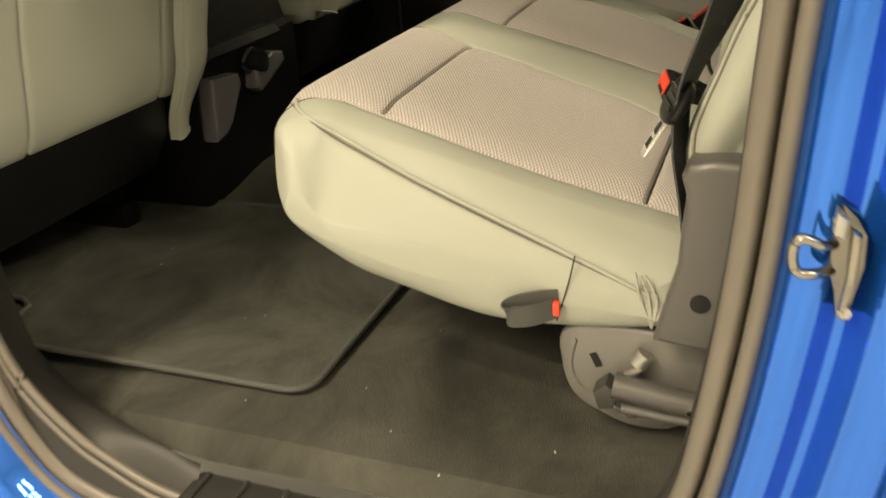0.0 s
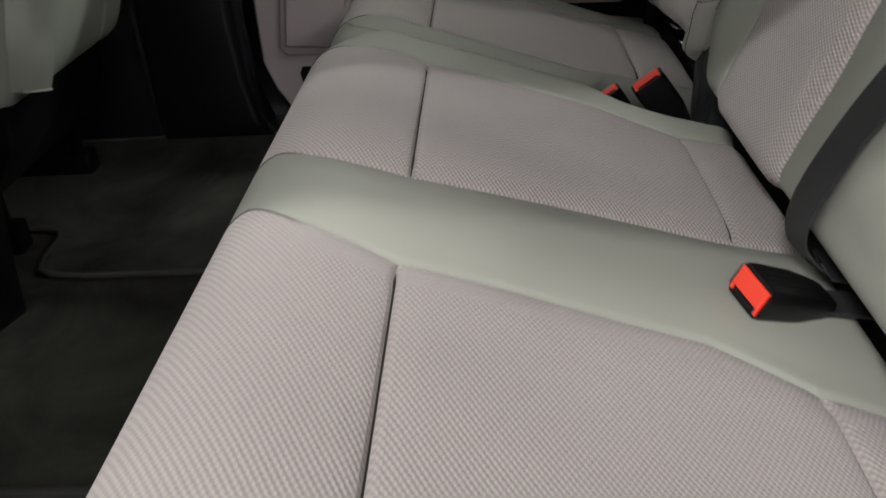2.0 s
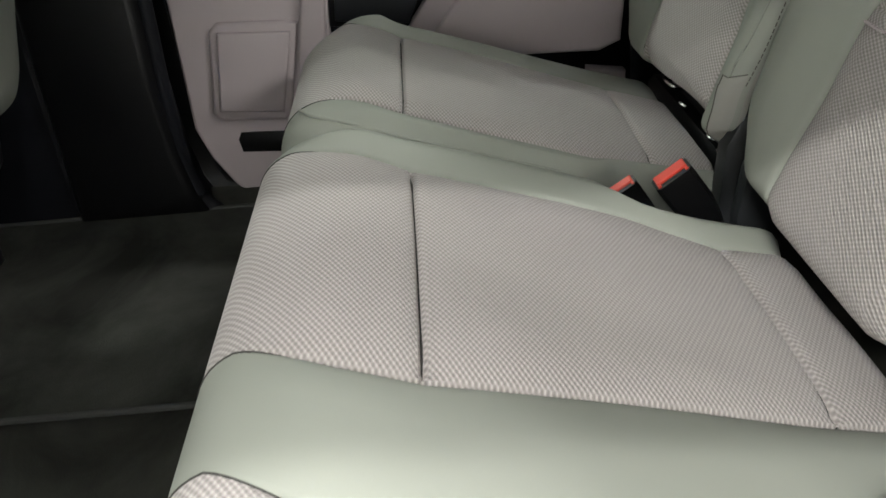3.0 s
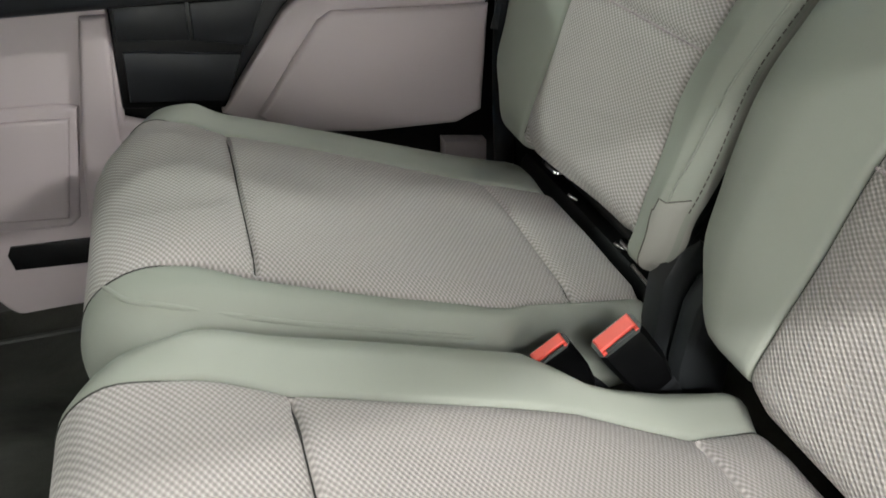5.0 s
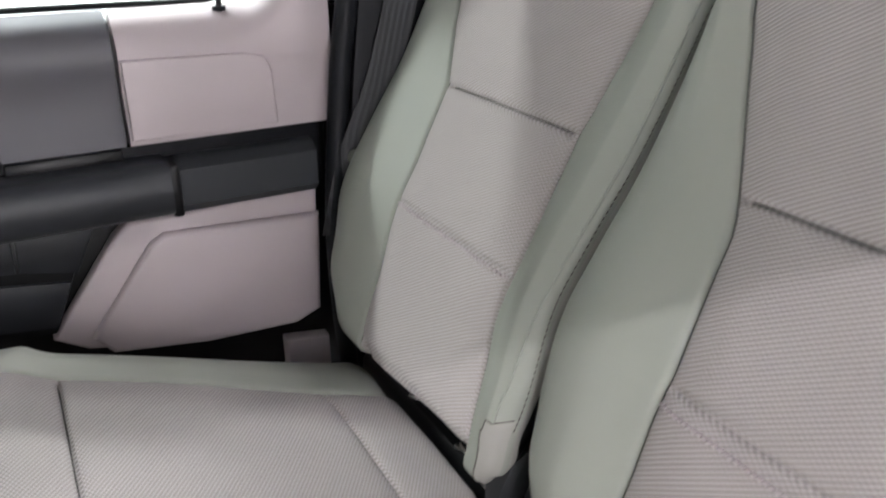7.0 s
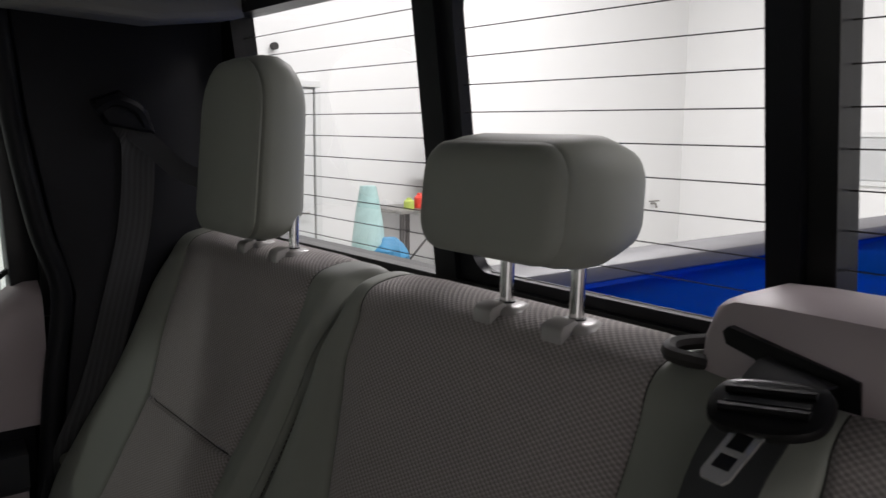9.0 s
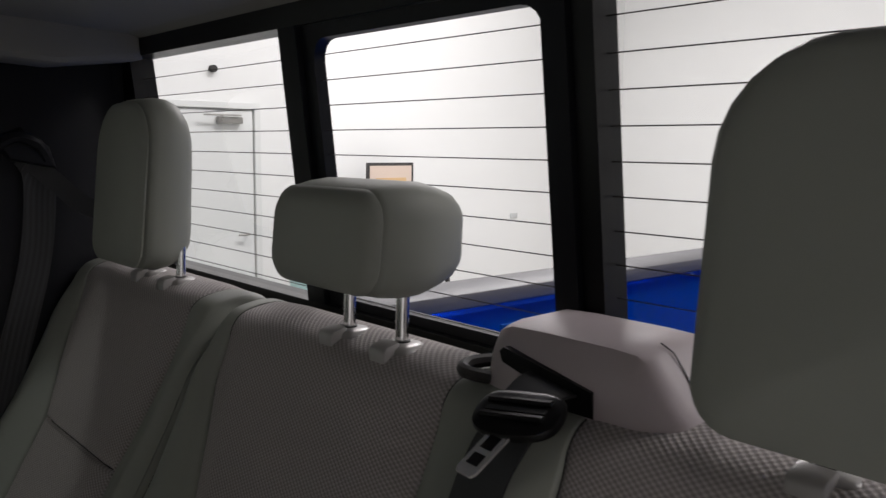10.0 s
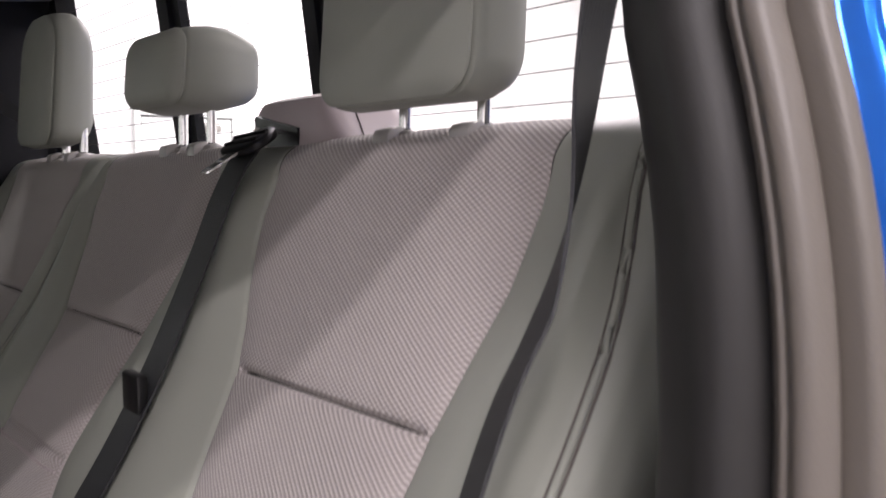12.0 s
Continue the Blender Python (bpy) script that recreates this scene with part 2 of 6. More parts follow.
def skin(rings, closed=True, caps=True, bm=None):
    """A skin over rings of points, each ring with the same number of them."""
    bm = bm or bmesh.new()
    rows = [[bm.verts.new(p) for p in ring] for ring in rings]
    n = len(rings[0])
    for a, b in zip(rows, rows[1:]):
        for i in range(n if closed else n - 1):
            j = (i + 1) % n
            bm.faces.new((a[i], a[j], b[j], b[i]))
    if caps and closed:
        bm.faces.new(rows[0][::-1])
        bm.faces.new(rows[-1])
    bmesh.ops.recalc_face_normals(bm, faces=bm.faces)
    return bm


def tube(points, radius, seg=10, closed=False, bm=None, squash=1.0, side=None):
    """A round (or squashed) tube along points."""
    pts = [Vector(p) for p in points]
    rings = []
    n = len(pts)
    for i, p in enumerate(pts):
        a = pts[i - 1] if i or closed else pts[0]
        b = pts[(i + 1) % n] if i < n - 1 or closed else pts[-1]
        d = (b - a).normalized()
        ref = Vector(side) if side else (Vector((0, 0, 1)) if abs(d.z) < 0.9 else Vector((1, 0, 0)))
        u = d.cross(ref).normalized()
        w = u.cross(d).normalized()
        rings.append([p + (u * math.cos(t) + w * math.sin(t) * squash) * radius for t in (2 * math.pi * k / seg for k in range(seg))])
    if closed:
        rings.append(rings[0])
    return skin(rings, caps=not closed, bm=bm)


def ribbon(points, normals, width, thick=0.0016, bm=None, bow=0.0):
    """A strap: points along its middle, the way its face looks at each."""
    rings = []
    pts = [Vector(p) for p in points]
    for i, p in enumerate(pts):
        d = (pts[min(i + 1, len(pts) - 1)] - pts[max(i - 1, 0)]).normalized()
        nrm = Vector(normals[i]).normalized()
        s = d.cross(nrm).normalized()
        nrm = s.cross(d).normalized()
        ring = []
        for f in (-1, -0.5, 0, 0.5, 1):
            ring.append(p + s * width * 0.5 * f + nrm * (thick + bow * (1 - f * f)))
        for f in (1, 0.5, 0, -0.5, -1):
            ring.append(p + s * width * 0.5 * f + nrm * (-thick + bow * (1 - f * f)))
        rings.append(ring)
    return skin(rings, bm=bm)


def prism(outline, axis, lo, hi, bevel=0.0, bm=None, seg=2):
    """A flat shape given by an outline, drawn out along an axis ('x': outline in y, z; 'y': in x, z; 'z': in x, y)."""
    def place(p, t):
        return {"x": (t, p[0], p[1]), "y": (p[0], t, p[1]), "z": (p[0], p[1], t)}[axis]

    bm = bm or bmesh.new()
    a = [bm.verts.new(place(p, lo)) for p in outline]
    b = [bm.verts.new(place(p, hi)) for p in outline]
    n = len(outline)
    faces = [bm.faces.new(a), bm.faces.new(b[::-1])]
    for i in range(n):
        faces.append(bm.faces.new((a[i], b[i], b[(i + 1) % n], a[(i + 1) % n])))
    bmesh.ops.recalc_face_normals(bm, faces=faces)
    if bevel:
        edges = {e for f in faces[:2] for e in f.edges}
        bmesh.ops.bevel(bm, geom=list(edges), offset=bevel, segments=seg, profile=0.5, affect="EDGES")
    return bm


def bump(t, centre, width):
    return math.exp(-((t - centre) / width) ** 2)


def ease(t):
    t = max(0.0, min(1.0, t))
    return t * t * (3 - 2 * t)


class Pad:
    """An upholstered block: one outline in y and z, drawn across the truck in x, its ends rounded, its face shaped by relief(x, y, z)."""

    def __init__(self, outline, xs, round_lo, round_hi, radius, relief=None, warp=None, n=90, extra=(), swell=0.012, push=None, radius_hi=None):
        ring = [Vector((p[0], p[1])) for p in curve_through([(a, b, 0) for a, b in outline], n, True)]
        for test, value in extra:
            ring = self.refine(ring, test, value)
        self.ring, self.relief, self.warp, self.swell, self.push = ring, relief, warp, swell, push
        m = len(ring)
        self.normal = []
        for i in range(m):
            d = (ring[(i + 1) % m] - ring[i - 1]).normalized()
            self.normal.append(Vector((d.y, -d.x)))
        area = sum(ring[i].x * ring[(i + 1) % m].y - ring[(i + 1) % m].x * ring[i].y for i in range(m))
        if area < 0:
            self.normal = [-v for v in self.normal]
        self.lo, self.hi = xs[0], xs[-1]
        ends = [0.0, 0.006, 0.016, 0.032, 0.055, 0.085, 0.13]
        more = [self.lo + round_lo * e / 0.13 for e in ends] + [self.hi - round_hi * e / 0.13 for e in ends]
        self.xs = sorted({round(x, 5) for x in list(xs) + more})
        self.round_lo, self.round_hi, self.radius, self.radius_hi = round_lo, round_hi, radius, radius_hi or radius

    @staticmethod
    def refine(ring, test, value):
        """More points where the outline crosses a seam: test(p) is a height along the seam's axis, or None off the face."""
        out = []
        m = len(ring)
        marks = [value + d for d in (-0.014, -0.007, -0.0034, -0.0014, 0.0, 0.0014, 0.0034, 0.007, 0.014)]
        for i in range(m):
            a, b = ring[i], ring[(i + 1) % m]
            out.append(a)
            ta, tb = test(a), test(b)
            if ta is None or tb is None or abs(tb - ta) < 1e-6:
                continue
            cuts = sorted((k - ta) / (tb - ta) for k in marks if 0.02 < (k - ta) / (tb - ta) < 0.98)
            out += [a.lerp(b, c) for c in cuts]
        return out

    def at(self, x, i):
        p, nrm = self.ring[i], self.normal[i]
        q = 0.0
        if self.round_lo:
            q = max(q, 1 - (x - self.lo) / self.round_lo)
        if self.round_hi:
            q = max(q, 1 - (self.hi - x) / self.round_hi)
        q = max(0.0, min(1.0, q))
        r = (self.radius if x < (self.lo + self.hi) / 2 else self.radius_hi)(p.x, p.y) * (1 - math.sqrt(max(0.0, 1 - q * q)))
        h = self.relief(x, p.x, p.y) if self.relief else 0.0
        y, z = p.x + nrm.x * (h - r), p.y + nrm.y * (h - r)
        if self.warp:
            x = self.warp(x, p.x, p.y)
        if self.push:
            y += self.push(x, p.x, p.y)
        return Vector((x, y, z))

    def on(self, x, test):
        """The place on the skin at x where test(p) is nearest to nought, and its outward direction."""
        i = min(range(len(self.ring)), key=lambda k: abs(test(self.ring[k])))
        n = self.normal[i]
        return self.at(x, i), Vector((0, n.x, n.y))

    def pieces(self, zone):
        """The skin cut into one bmesh per zone: zone(x, y, z) names it."""
        m = len(self.ring)
        grids = {}

        def mesh_of(key):
            if key not in grids:
                grids[key] = (bmesh.new(), {})
            return grids[key]

        for k in range(len(self.xs) - 1):
            xm = (self.xs[k] + self.xs[k + 1]) / 2
            for i in range(m):
                j = (i + 1) % m
                mid = (self.ring[i] + self.ring[j]) / 2
                bm, table = mesh_of(zone(xm, mid.x, mid.y))
                quad = []
                for kk, ii in ((k, i), (k, j), (k + 1, j), (k + 1, i)):
                    if (kk, ii) not in table:
                        table[(kk, ii)] = bm.verts.new(self.at(self.xs[kk], ii))
                    quad.append(table[(kk, ii)])
                bm.faces.new(quad)
        for side, x in ((-1, self.xs[0]), (1, self.xs[-1])):
            rim = [self.at(x, i) for i in range(m)]
            c = sum(rim, Vector()) / m
            # the long axis of the end, and the middle line that its skin closes on
            long = max(rim, key=lambda p: (p - c).length) - c
            axis = long.normalized()
            reach = long.length * 0.82
            rows = []
            for f in (0, 0.17, 0.3, 0.44, 0.58, 0.72, 0.86):
                row = []
                for p in rim:
                    t = max(-reach, min(reach, (p - c).dot(axis)))
                    q = p.lerp(c + axis * t, f)
                    row.append(q + Vector((side * self.swell * (1 - math.exp(-(q - p).length / 0.014)), 0, 0)))
                rows.append(row)
            for s, (a, b) in enumerate(zip(rows, rows[1:])):
                bm, _ = mesh_of(zone(x + side * (s + 1), 0, 0))
                a, b = [bm.verts.new(p) for p in a], [bm.verts.new(p) for p in b]
                for i in range(m):
                    j = (i + 1) % m
                    bm.faces.new((a[i], a[j], b[j], b[i]))
            bm.faces.new(b)
        for bm, _ in grids.values():
            bmesh.ops.remove_doubles(bm, verts=bm.verts, dist=1e-5)
            if self.round_lo > 0.12:
                soft = [v for v in bm.verts if v.co.x < self.lo + 0.03 and v.co.y > 0.25]
                for w in range(24):
                    e = w % 4 * 0.012
                    back = w % 6 * 0.034
                    lap = [v for v in soft if v.co.x < self.lo + 0.022 + e and v.co.z < 0.29 + e and 0.31 - back < v.co.y < 0.515 + e]
                    bmesh.ops.smooth_vert(bm, verts=lap, factor=0.5, use_axis_x=True, use_axis_y=True, use_axis_z=True)
                for w in range(24):
                    nose = [v for v in bm.verts if v.co.x < self.lo + 0.05 + 0.008 * (w % 5) and v.co.y > 0.40 + 0.008 * (w % 4) and v.co.z < 0.325 + 0.006 * (w % 3)]
                    bmesh.ops.smooth_vert(bm, verts=nose, factor=0.5, use_axis_x=True, use_axis_y=True, use_axis_z=True)
                near = {v for v in bm.verts if v.co.x < self.lo + 0.09 and v.co.y > 0.36 and v.co.z < 0.34}
                bmesh.ops.subdivide_edges(bm, edges=[e for e in bm.edges if e.verts[0] in near and e.verts[1] in near], cuts=1, use_grid_fill=True)
                for w in range(10):
                    nose = [v for v in bm.verts if v.co.x < self.lo + 0.06 + 0.006 * (w % 4) and v.co.y > 0.39 and v.co.z < 0.325]
                    bmesh.ops.smooth_vert(bm, verts=nose, factor=0.5, use_axis_x=True, use_axis_y=True, use_axis_z=True)
                for w in range(14):
                    soft = [v for v in bm.verts if v.co.x < self.lo + 0.03 and v.co.y > 0.08 + 0.24 * w / 13]
                    bmesh.ops.smooth_vert(bm, verts=soft, factor=0.5, use_axis_x=True, use_axis_y=True, use_axis_z=True)
            bmesh.ops.recalc_face_normals(bm, faces=bm.faces)
        return {key: bm for key, (bm, _) in grids.items()}


# ---- the workshop round the truck ----
ROOM = dict(x0=-8.0, x1=6.2, y0=-9.0, y1=7.5, z0=-0.78, z1=4.2)


def structure(name, bm, material, label, category, smooth=False):
    return tagged(part(name, bm, material, None, label, smooth), label, category, kind="structure")


R = ROOM
structure("ground", box(R["x0"] - 0.2, R["x1"] + 0.2, R["y0"] - 0.2, R["y1"] + 0.2, R["z0"] - 0.2, R["z0"]), CONCRETE, "pale worn concrete workshop floor", "floor")
structure("ceiling", box(R["x0"] - 0.2, R["x1"] + 0.2, R["y0"] - 0.2, R["y1"] + 0.2, R["z1"], R["z1"] + 0.2), WHITE_WALL, "white painted workshop ceiling", "ceiling")
structure("wall_east", box(R["x1"], R["x1"] + 0.2, R["y0"], -0.9, R["z0"], R["z1"]), WHITE_WALL, "smooth white painted workshop wall with a door", "wall")
structure("wall_east_front", box(R["x1"], R["x1"] + 0.2, 5.2, R["y1"], R["z0"], R["z1"]), WHITE_WALL, "smooth white painted workshop wall beside the gate", "wall")
structure("wall_east_top", box(R["x1"], R["x1"] + 0.2, -0.9, 5.2, 3.0, R["z1"]), WHITE_WALL, "smooth white painted wall above the gate", "wall")
structure("wall_west", box(R["x0"] - 0.2, R["x0"], R["y0"], R["y1"], R["z0"], R["z1"]), DIM_WALL, "plain grey workshop wall", "wall")
structure("wall_south", box(R["x0"], R["x1"], R["y0"] - 0.2, R["y0"], R["z0"], R["z1"]), WHITE_WALL, "smooth white painted end wall", "wall")
structure("wall_north", box(R["x0"], R["x1"], R["y1"], R["y1"] + 0.2, R["z0"], R["z1"]), DIM_WALL, "plain grey end wall", "wall")


def sectional_gate():
    gate = thing("garage_door", "white sectional garage door with horizontal joints, closed", "garage door", (R["x1"], 2.1, R["z0"]), kind="structure")
    height = 0.54
    n = 7
    for k in range(n):
        z = R["z0"] + k * height
        part("panel", box(R["x1"] + 0.02, R["x1"] + 0.07, -0.9, 5.2, z + 0.004, z + height - 0.004, 0.006), WHITE_DOOR, gate, smooth=False)
        for y in (-0.5, 0.75, 2.0, 3.25, 4.5):
            if k:
                part("hinge", prism([(y - 0.03, z), (y + 0.03, z), (y + 0.012, z + 0.09), (y - 0.012, z + 0.09)], "x", R["x1"] - 0.012, R["x1"] + 0.02, 0.003), STEEL, gate, "small galvanised hinge")


sectional_gate()


def wall_door():
    d = thing("door_1", "white steel door with a closer, shut, in a white frame", "door", (R["x1"], -3.1, R["z0"]), kind="structure")
    x, y0, y1, z0, z1 = R["x1"], -3.5, -2.65, R["z0"], 1.33
    part("door_leaf", box(x - 0.028, x - 0.004, y0, y1, z0 + 0.01, z1, 0.004), WHITE_DOOR, d, smooth=False)
    part("frame_head", box(x - 0.05, x - 0.002, y0 - 0.07, y1 + 0.07, z1 + 0.012, z1 + 0.07, 0.005), WHITE_DOOR, d, smooth=False)
    part("frame_jamb", box(x - 0.05, x - 0.002, y0 - 0.07, y0 - 0.012, z0, z1 + 0.010, 0.005), WHITE_DOOR, d, smooth=False)
    part("frame_jamb", box(x - 0.05, x - 0.002, y1 + 0.012, y1 + 0.07, z0, z1 + 0.010, 0.005), WHITE_DOOR, d, smooth=False)
    closer = part("door_closer", box(x - 0.085, x - 0.03, y0 + 0.12, y0 + 0.36, z1 - 0.12, z1 - 0.06, 0.01), STEEL, d, "silver hydraulic door closer")
    part("closer_arm", box(x - 0.11, x - 0.09, y0 + 0.15, y0 + 0.50, z1 - 0.055, z1 - 0.04, 0.003), STEEL, closer)
    part("door_handle", tube([(x - 0.03, y0 + 0.08, 0.22), (x - 0.08, y0 + 0.08, 0.22), (x - 0.08, y0 + 0.18, 0.22)], 0.01), STEEL, d, "steel lever handle")


wall_door()

# ---- the cab's shell ----
def tumble(z):
    """How far the cab's side leans inwards above the waist."""
    high = max(0.0, min(z, 0.87) - 0.66)
    return 0.1 * max(0.0, z - 0.48) ** 2 + 0.65 * high ** 2 + 0.1 * max(0.0, z - 0.87)


def leaning(bm):
    for v in bm.verts:
        v.co.x += tumble(v.co.z)
    return bm


def side_opening():
    """The rear door opening on the driver's side: painted jamb, rubber seals, sill."""
    path = curve_through([(0, -0.128, 1.16), (0, -0.113, 1.0), (0, -0.091, 0.8), (0, -0.070, 0.65), (0, -0.060, 0.5), (0, -0.050, 0.33), (0, -0.032, 0.18), (0, -0.013, 0.09), (0, 0.028, 0.0),
                          (0, 0.075, -0.06), (0, 0.15, -0.098), (0, 0.40, -0.115), (0, 0.63, -0.112), (0, 0.745, -0.085), (0, 0.80, -0.02), (0, 0.832, 0.08), (0, 0.855, 0.3), (0, 0.865, 0.7), (0, 0.86, 1.16)], 120)
    outs = []
    for i, p in enumerate(path):
        d = (path[min(i + 1, len(path) - 1)] - path[max(i - 1, 0)]).normalized()
        outs.append(Vector((0, -d.z, d.y)))
    centre = Vector((0, 0.38, 0.5))
    outs = [o if o.dot(p - centre) > 0 else -o for o, p in zip(outs, path)]

    def band(section, smooth=0, out=0.0, tight=1.0, fore=9.0):
        if smooth:
            section = [(p.x, p.y) for p in curve_through([(s, x, 0) for s, x in section], smooth)]
        return skin([[p + o * s * tight + Vector((x - 0.016 - out * ease((0.16 - p.y) / 0.12) + tumble(p.z), 0, 0)) for s, x in section] for p, o in zip(path, outs) if p.y < fore or p.z < -0.1], closed=False, caps=False)

    body = thing("cab_body", "bright blue metallic painted cab side with an open rear door", "truck cab", (-0.95, 0.4, -0.2))
    part("door_jamb", band([(0.006, -0.90), (0.017, -0.920), (0.022, -0.934), (0.028, -0.944), (0.038, -0.950), (0.050, -0.948), (0.058, -0.940), (0.066, -0.938), (0.074, -0.946), (0.080, -0.958), (0.090, -0.966),
                            (0.102, -0.968), (0.112, -0.976), (0.122, -0.996), (0.134, -1.008), (0.16, -1.014), (0.30, -1.03), (0.55, -1.02)], 90), BLUE, body, "glossy blue painted door jamb")
    seal = part("door_seal", band([(0.006, -0.872), (-0.006, -0.876), (-0.013, -0.881), (-0.012, -0.884), (-0.016, -0.888), (-0.014, -0.894), (-0.006, -0.8985), (0.0, -0.899), (0.005, -0.896), (0.009, -0.888), (0.014, -0.878)], 40, 0.022, 0.8), RUBBER, body, "ribbed grey rubber door seal")
    part("seal_lip", band([(0.015, -0.878), (0.010, -0.890), (0.009, -0.900), (0.010, -0.908), (0.017, -0.912), (0.024, -0.910), (0.028, -0.903), (0.030, -0.890)], 30, 0.022, 0.8), RUBBER, seal, "outer lip of the rubber seal")
    part("trim_edge", band([(0.012, -0.884), (-0.004, -0.874), (-0.013, -0.866), (-0.016, -0.856), (-0.010, -0.843), (0.01, -0.820), (0.03, -0.806)], 28, 0.020, 0.9, 0.30), SILL, body, "dark plastic edge trim inside the seal")
    lip = curve_through([(-0.893, 0.50, -0.086), (-0.893, 0.565, -0.082), (-0.892, 0.629, -0.071), (-0.890, 0.69, -0.045), (-0.890, 0.737, -0.015), (-0.890, 0.791, 0.046), (-0.890, 0.817, 0.112), (-0.889, 0.832, 0.22), (-0.888, 0.842, 0.5), (-0.886, 0.84, 1.15)], 70)
    for dx, dy, dz, r in ((0.0, 0.0, 0.0, 0.0062), (-0.004, 0.006, -0.014, 0.0045)):
        part("seal_lip", tube([p + Vector((dx, dy, dz * ease((0.25 - p.z) / 0.2))) for p in lip], r, 10), RUBBER, seal, "rounded inner lip of the seal")
    groove = [[p.lerp(Vector((-0.905, p.y + 0.030 * ease((p.z + 0.10) / 0.12), p.z - 0.042 * ease((0.2 - p.z) / 0.2))), t) for t in (0, 0.35, 0.7, 1.0)] for p in lip]
    part("seal_flange", skin(groove, closed=False, caps=False), SILL, body, "dark flange between the seal lips")
    # Out of view; added to cut the lamp light and set its shadow edge.
    part("header_light_block", prism([(-0.28, 1.15), (0.3, 1.165), (1.0, 1.16), (1.0, 1.24), (0.3, 1.26), (-0.28, 1.24)], "x", -0.84, -0.795, 0.012), BLUE, body, "unseen blue roof side over the door opening, added to block lamp light")
    return body


CAB = side_opening()


def striker():
    s = thing("door_striker", "plated door latch striker bolted to the blue jamb", "latch striker", (-0.955, -0.11, 0.35))
    plate = [(-0.104, 0.408), (-0.114, 0.398), (-0.121, 0.386), (-0.122, 0.364), (-0.119, 0.345), (-0.115, 0.322), (-0.108, 0.326), (-0.105, 0.345), (-0.100, 0.362), (-0.101, 0.392)]
    part("base_plate", prism(plate, "x", -0.974, -0.950, 0.003), DARK_CHROME, s, "zinc plated striker plate")
    part("upper_lug", prism([(-0.101, 0.405), (-0.108, 0.399), (-0.107, 0.386), (-0.100, 0.390)], "x", -0.983, -0.970, 0.002), STEEL, s, "stepped upper lug")
    part("inner_ridge", prism([(-0.111, 0.392), (-0.117, 0.388), (-0.117, 0.352), (-0.113, 0.330), (-0.109, 0.334), (-0.111, 0.356)], "x", -0.981, -0.972, 0.003), ZINC, s, "raised rib of the plate")
    part("loop", tube(curve_through([(-0.966, -0.106, 0.378), (-0.980, -0.097, 0.380), (-0.984, -0.088, 0.385), (-0.985, -0.082, 0.386), (-0.985, -0.0785, 0.380), (-0.984, -0.079, 0.369), (-0.984, -0.083, 0.362), (-0.981, -0.093, 0.3605), (-0.966, -0.108, 0.359)], 44), 0.0036, 12), ZINC, s, "bright striker loop")
    for y, z in ((-0.1035, 0.397), (-0.1135, 0.333)):
        part("bolt", tube([(-0.975, y, z), (-0.980, y, z)], 0.0042, 6), STEEL, s, "steel bolt head")


striker()


def floor_sheet():
    """The carpet, with its rolled edge towards the sill, and the sill plate."""
    def EDGE(y):
        table = [(0.57, -0.864), (0.684, -0.853), (0.773, -0.826), (0.86, -0.79), (0.942, -0.752), (1.0, -0.735)]
        if y <= table[0][0]:
            return table[0][1]
        for (a, va), (b, vb) in zip(table, table[1:]):
            if y <= b:
                return va + (vb - va) * (y - a) / (b - a)
        return table[-1][1]

    rows = []
    ys = [-0.35 + 0.05 * i for i in range(44)]
    section = [(-0.895, -0.075), (-0.885, -0.03), (-0.868, -0.010), (-0.84, -0.004), (-0.7, -0.003)] + [(-0.55 + 0.1 * i, -0.003) for i in range(12)] + [(0.7, -0.003), (0.78, 0.0), (0.84, 0.03)]
    for y in ys:
        edge = EDGE(y)
        rows.append([Vector((max(x, edge), y, (z if x > edge else -0.035) + 0.0035 * noise.noise(Vector((x * 5, y * 5, 0))) + 0.05 * bump(x, 0.0, 0.16) * ease((y - 0.75) / 0.3) + 0.12 * ease((0.06 - y) / 0.25))) for x, z in section])
    structure("floor", skin(rows, closed=False, caps=False), CARPET, "black cut-pile carpet of the cab floor", "carpet", True)
    sill = thing("sill_plate", "dark ribbed plastic step plate along the door sill", "sill plate", (-0.92, 0.4, -0.1), kind="structure")
    part("plate", box(-0.955, -0.858, 0.0, 0.578, -0.125, -0.060, 0.006), SILL, sill)
    for k in range(9):
        y = 0.100 + 0.057 * k
        part("rib", box(-0.95, -0.862, y, y + 0.008, -0.0615, -0.0555, 0.002, 1), SILL, sill)
    inner = curve_through([(-0.860, 0.575, -0.050), (-0.861, 0.62, -0.034), (-0.853, 0.684, -0.020), (-0.826, 0.773, -0.016), (-0.79, 0.86, -0.010), (-0.752, 0.942, 0.004), (-0.735, 0.975, 0.06), (-0.73, 0.985, 0.2)], 24)
    outer = curve_through([(-0.893, 0.565, -0.082), (-0.892, 0.629, -0.071), (-0.890, 0.69, -0.045), (-0.890, 0.737, -0.015), (-0.890, 0.791, 0.046), (-0.890, 0.817, 0.112), (-0.889, 0.832, 0.22), (-0.888, 0.838, 0.34)], 24)
    rows = []
    for a, b in zip(inner, outer):
        rows.append([a.lerp(b, t) + Vector((0.004, 0, 0.010)) * math.sin(math.pi * t) for t in (0, 0.15, 0.3, 0.5, 0.7, 0.85, 1)])
    part("kick_panel", skin(rows, closed=False, caps=False), SILL, sill, "smooth dark plastic pillar foot")


floor_sheet()


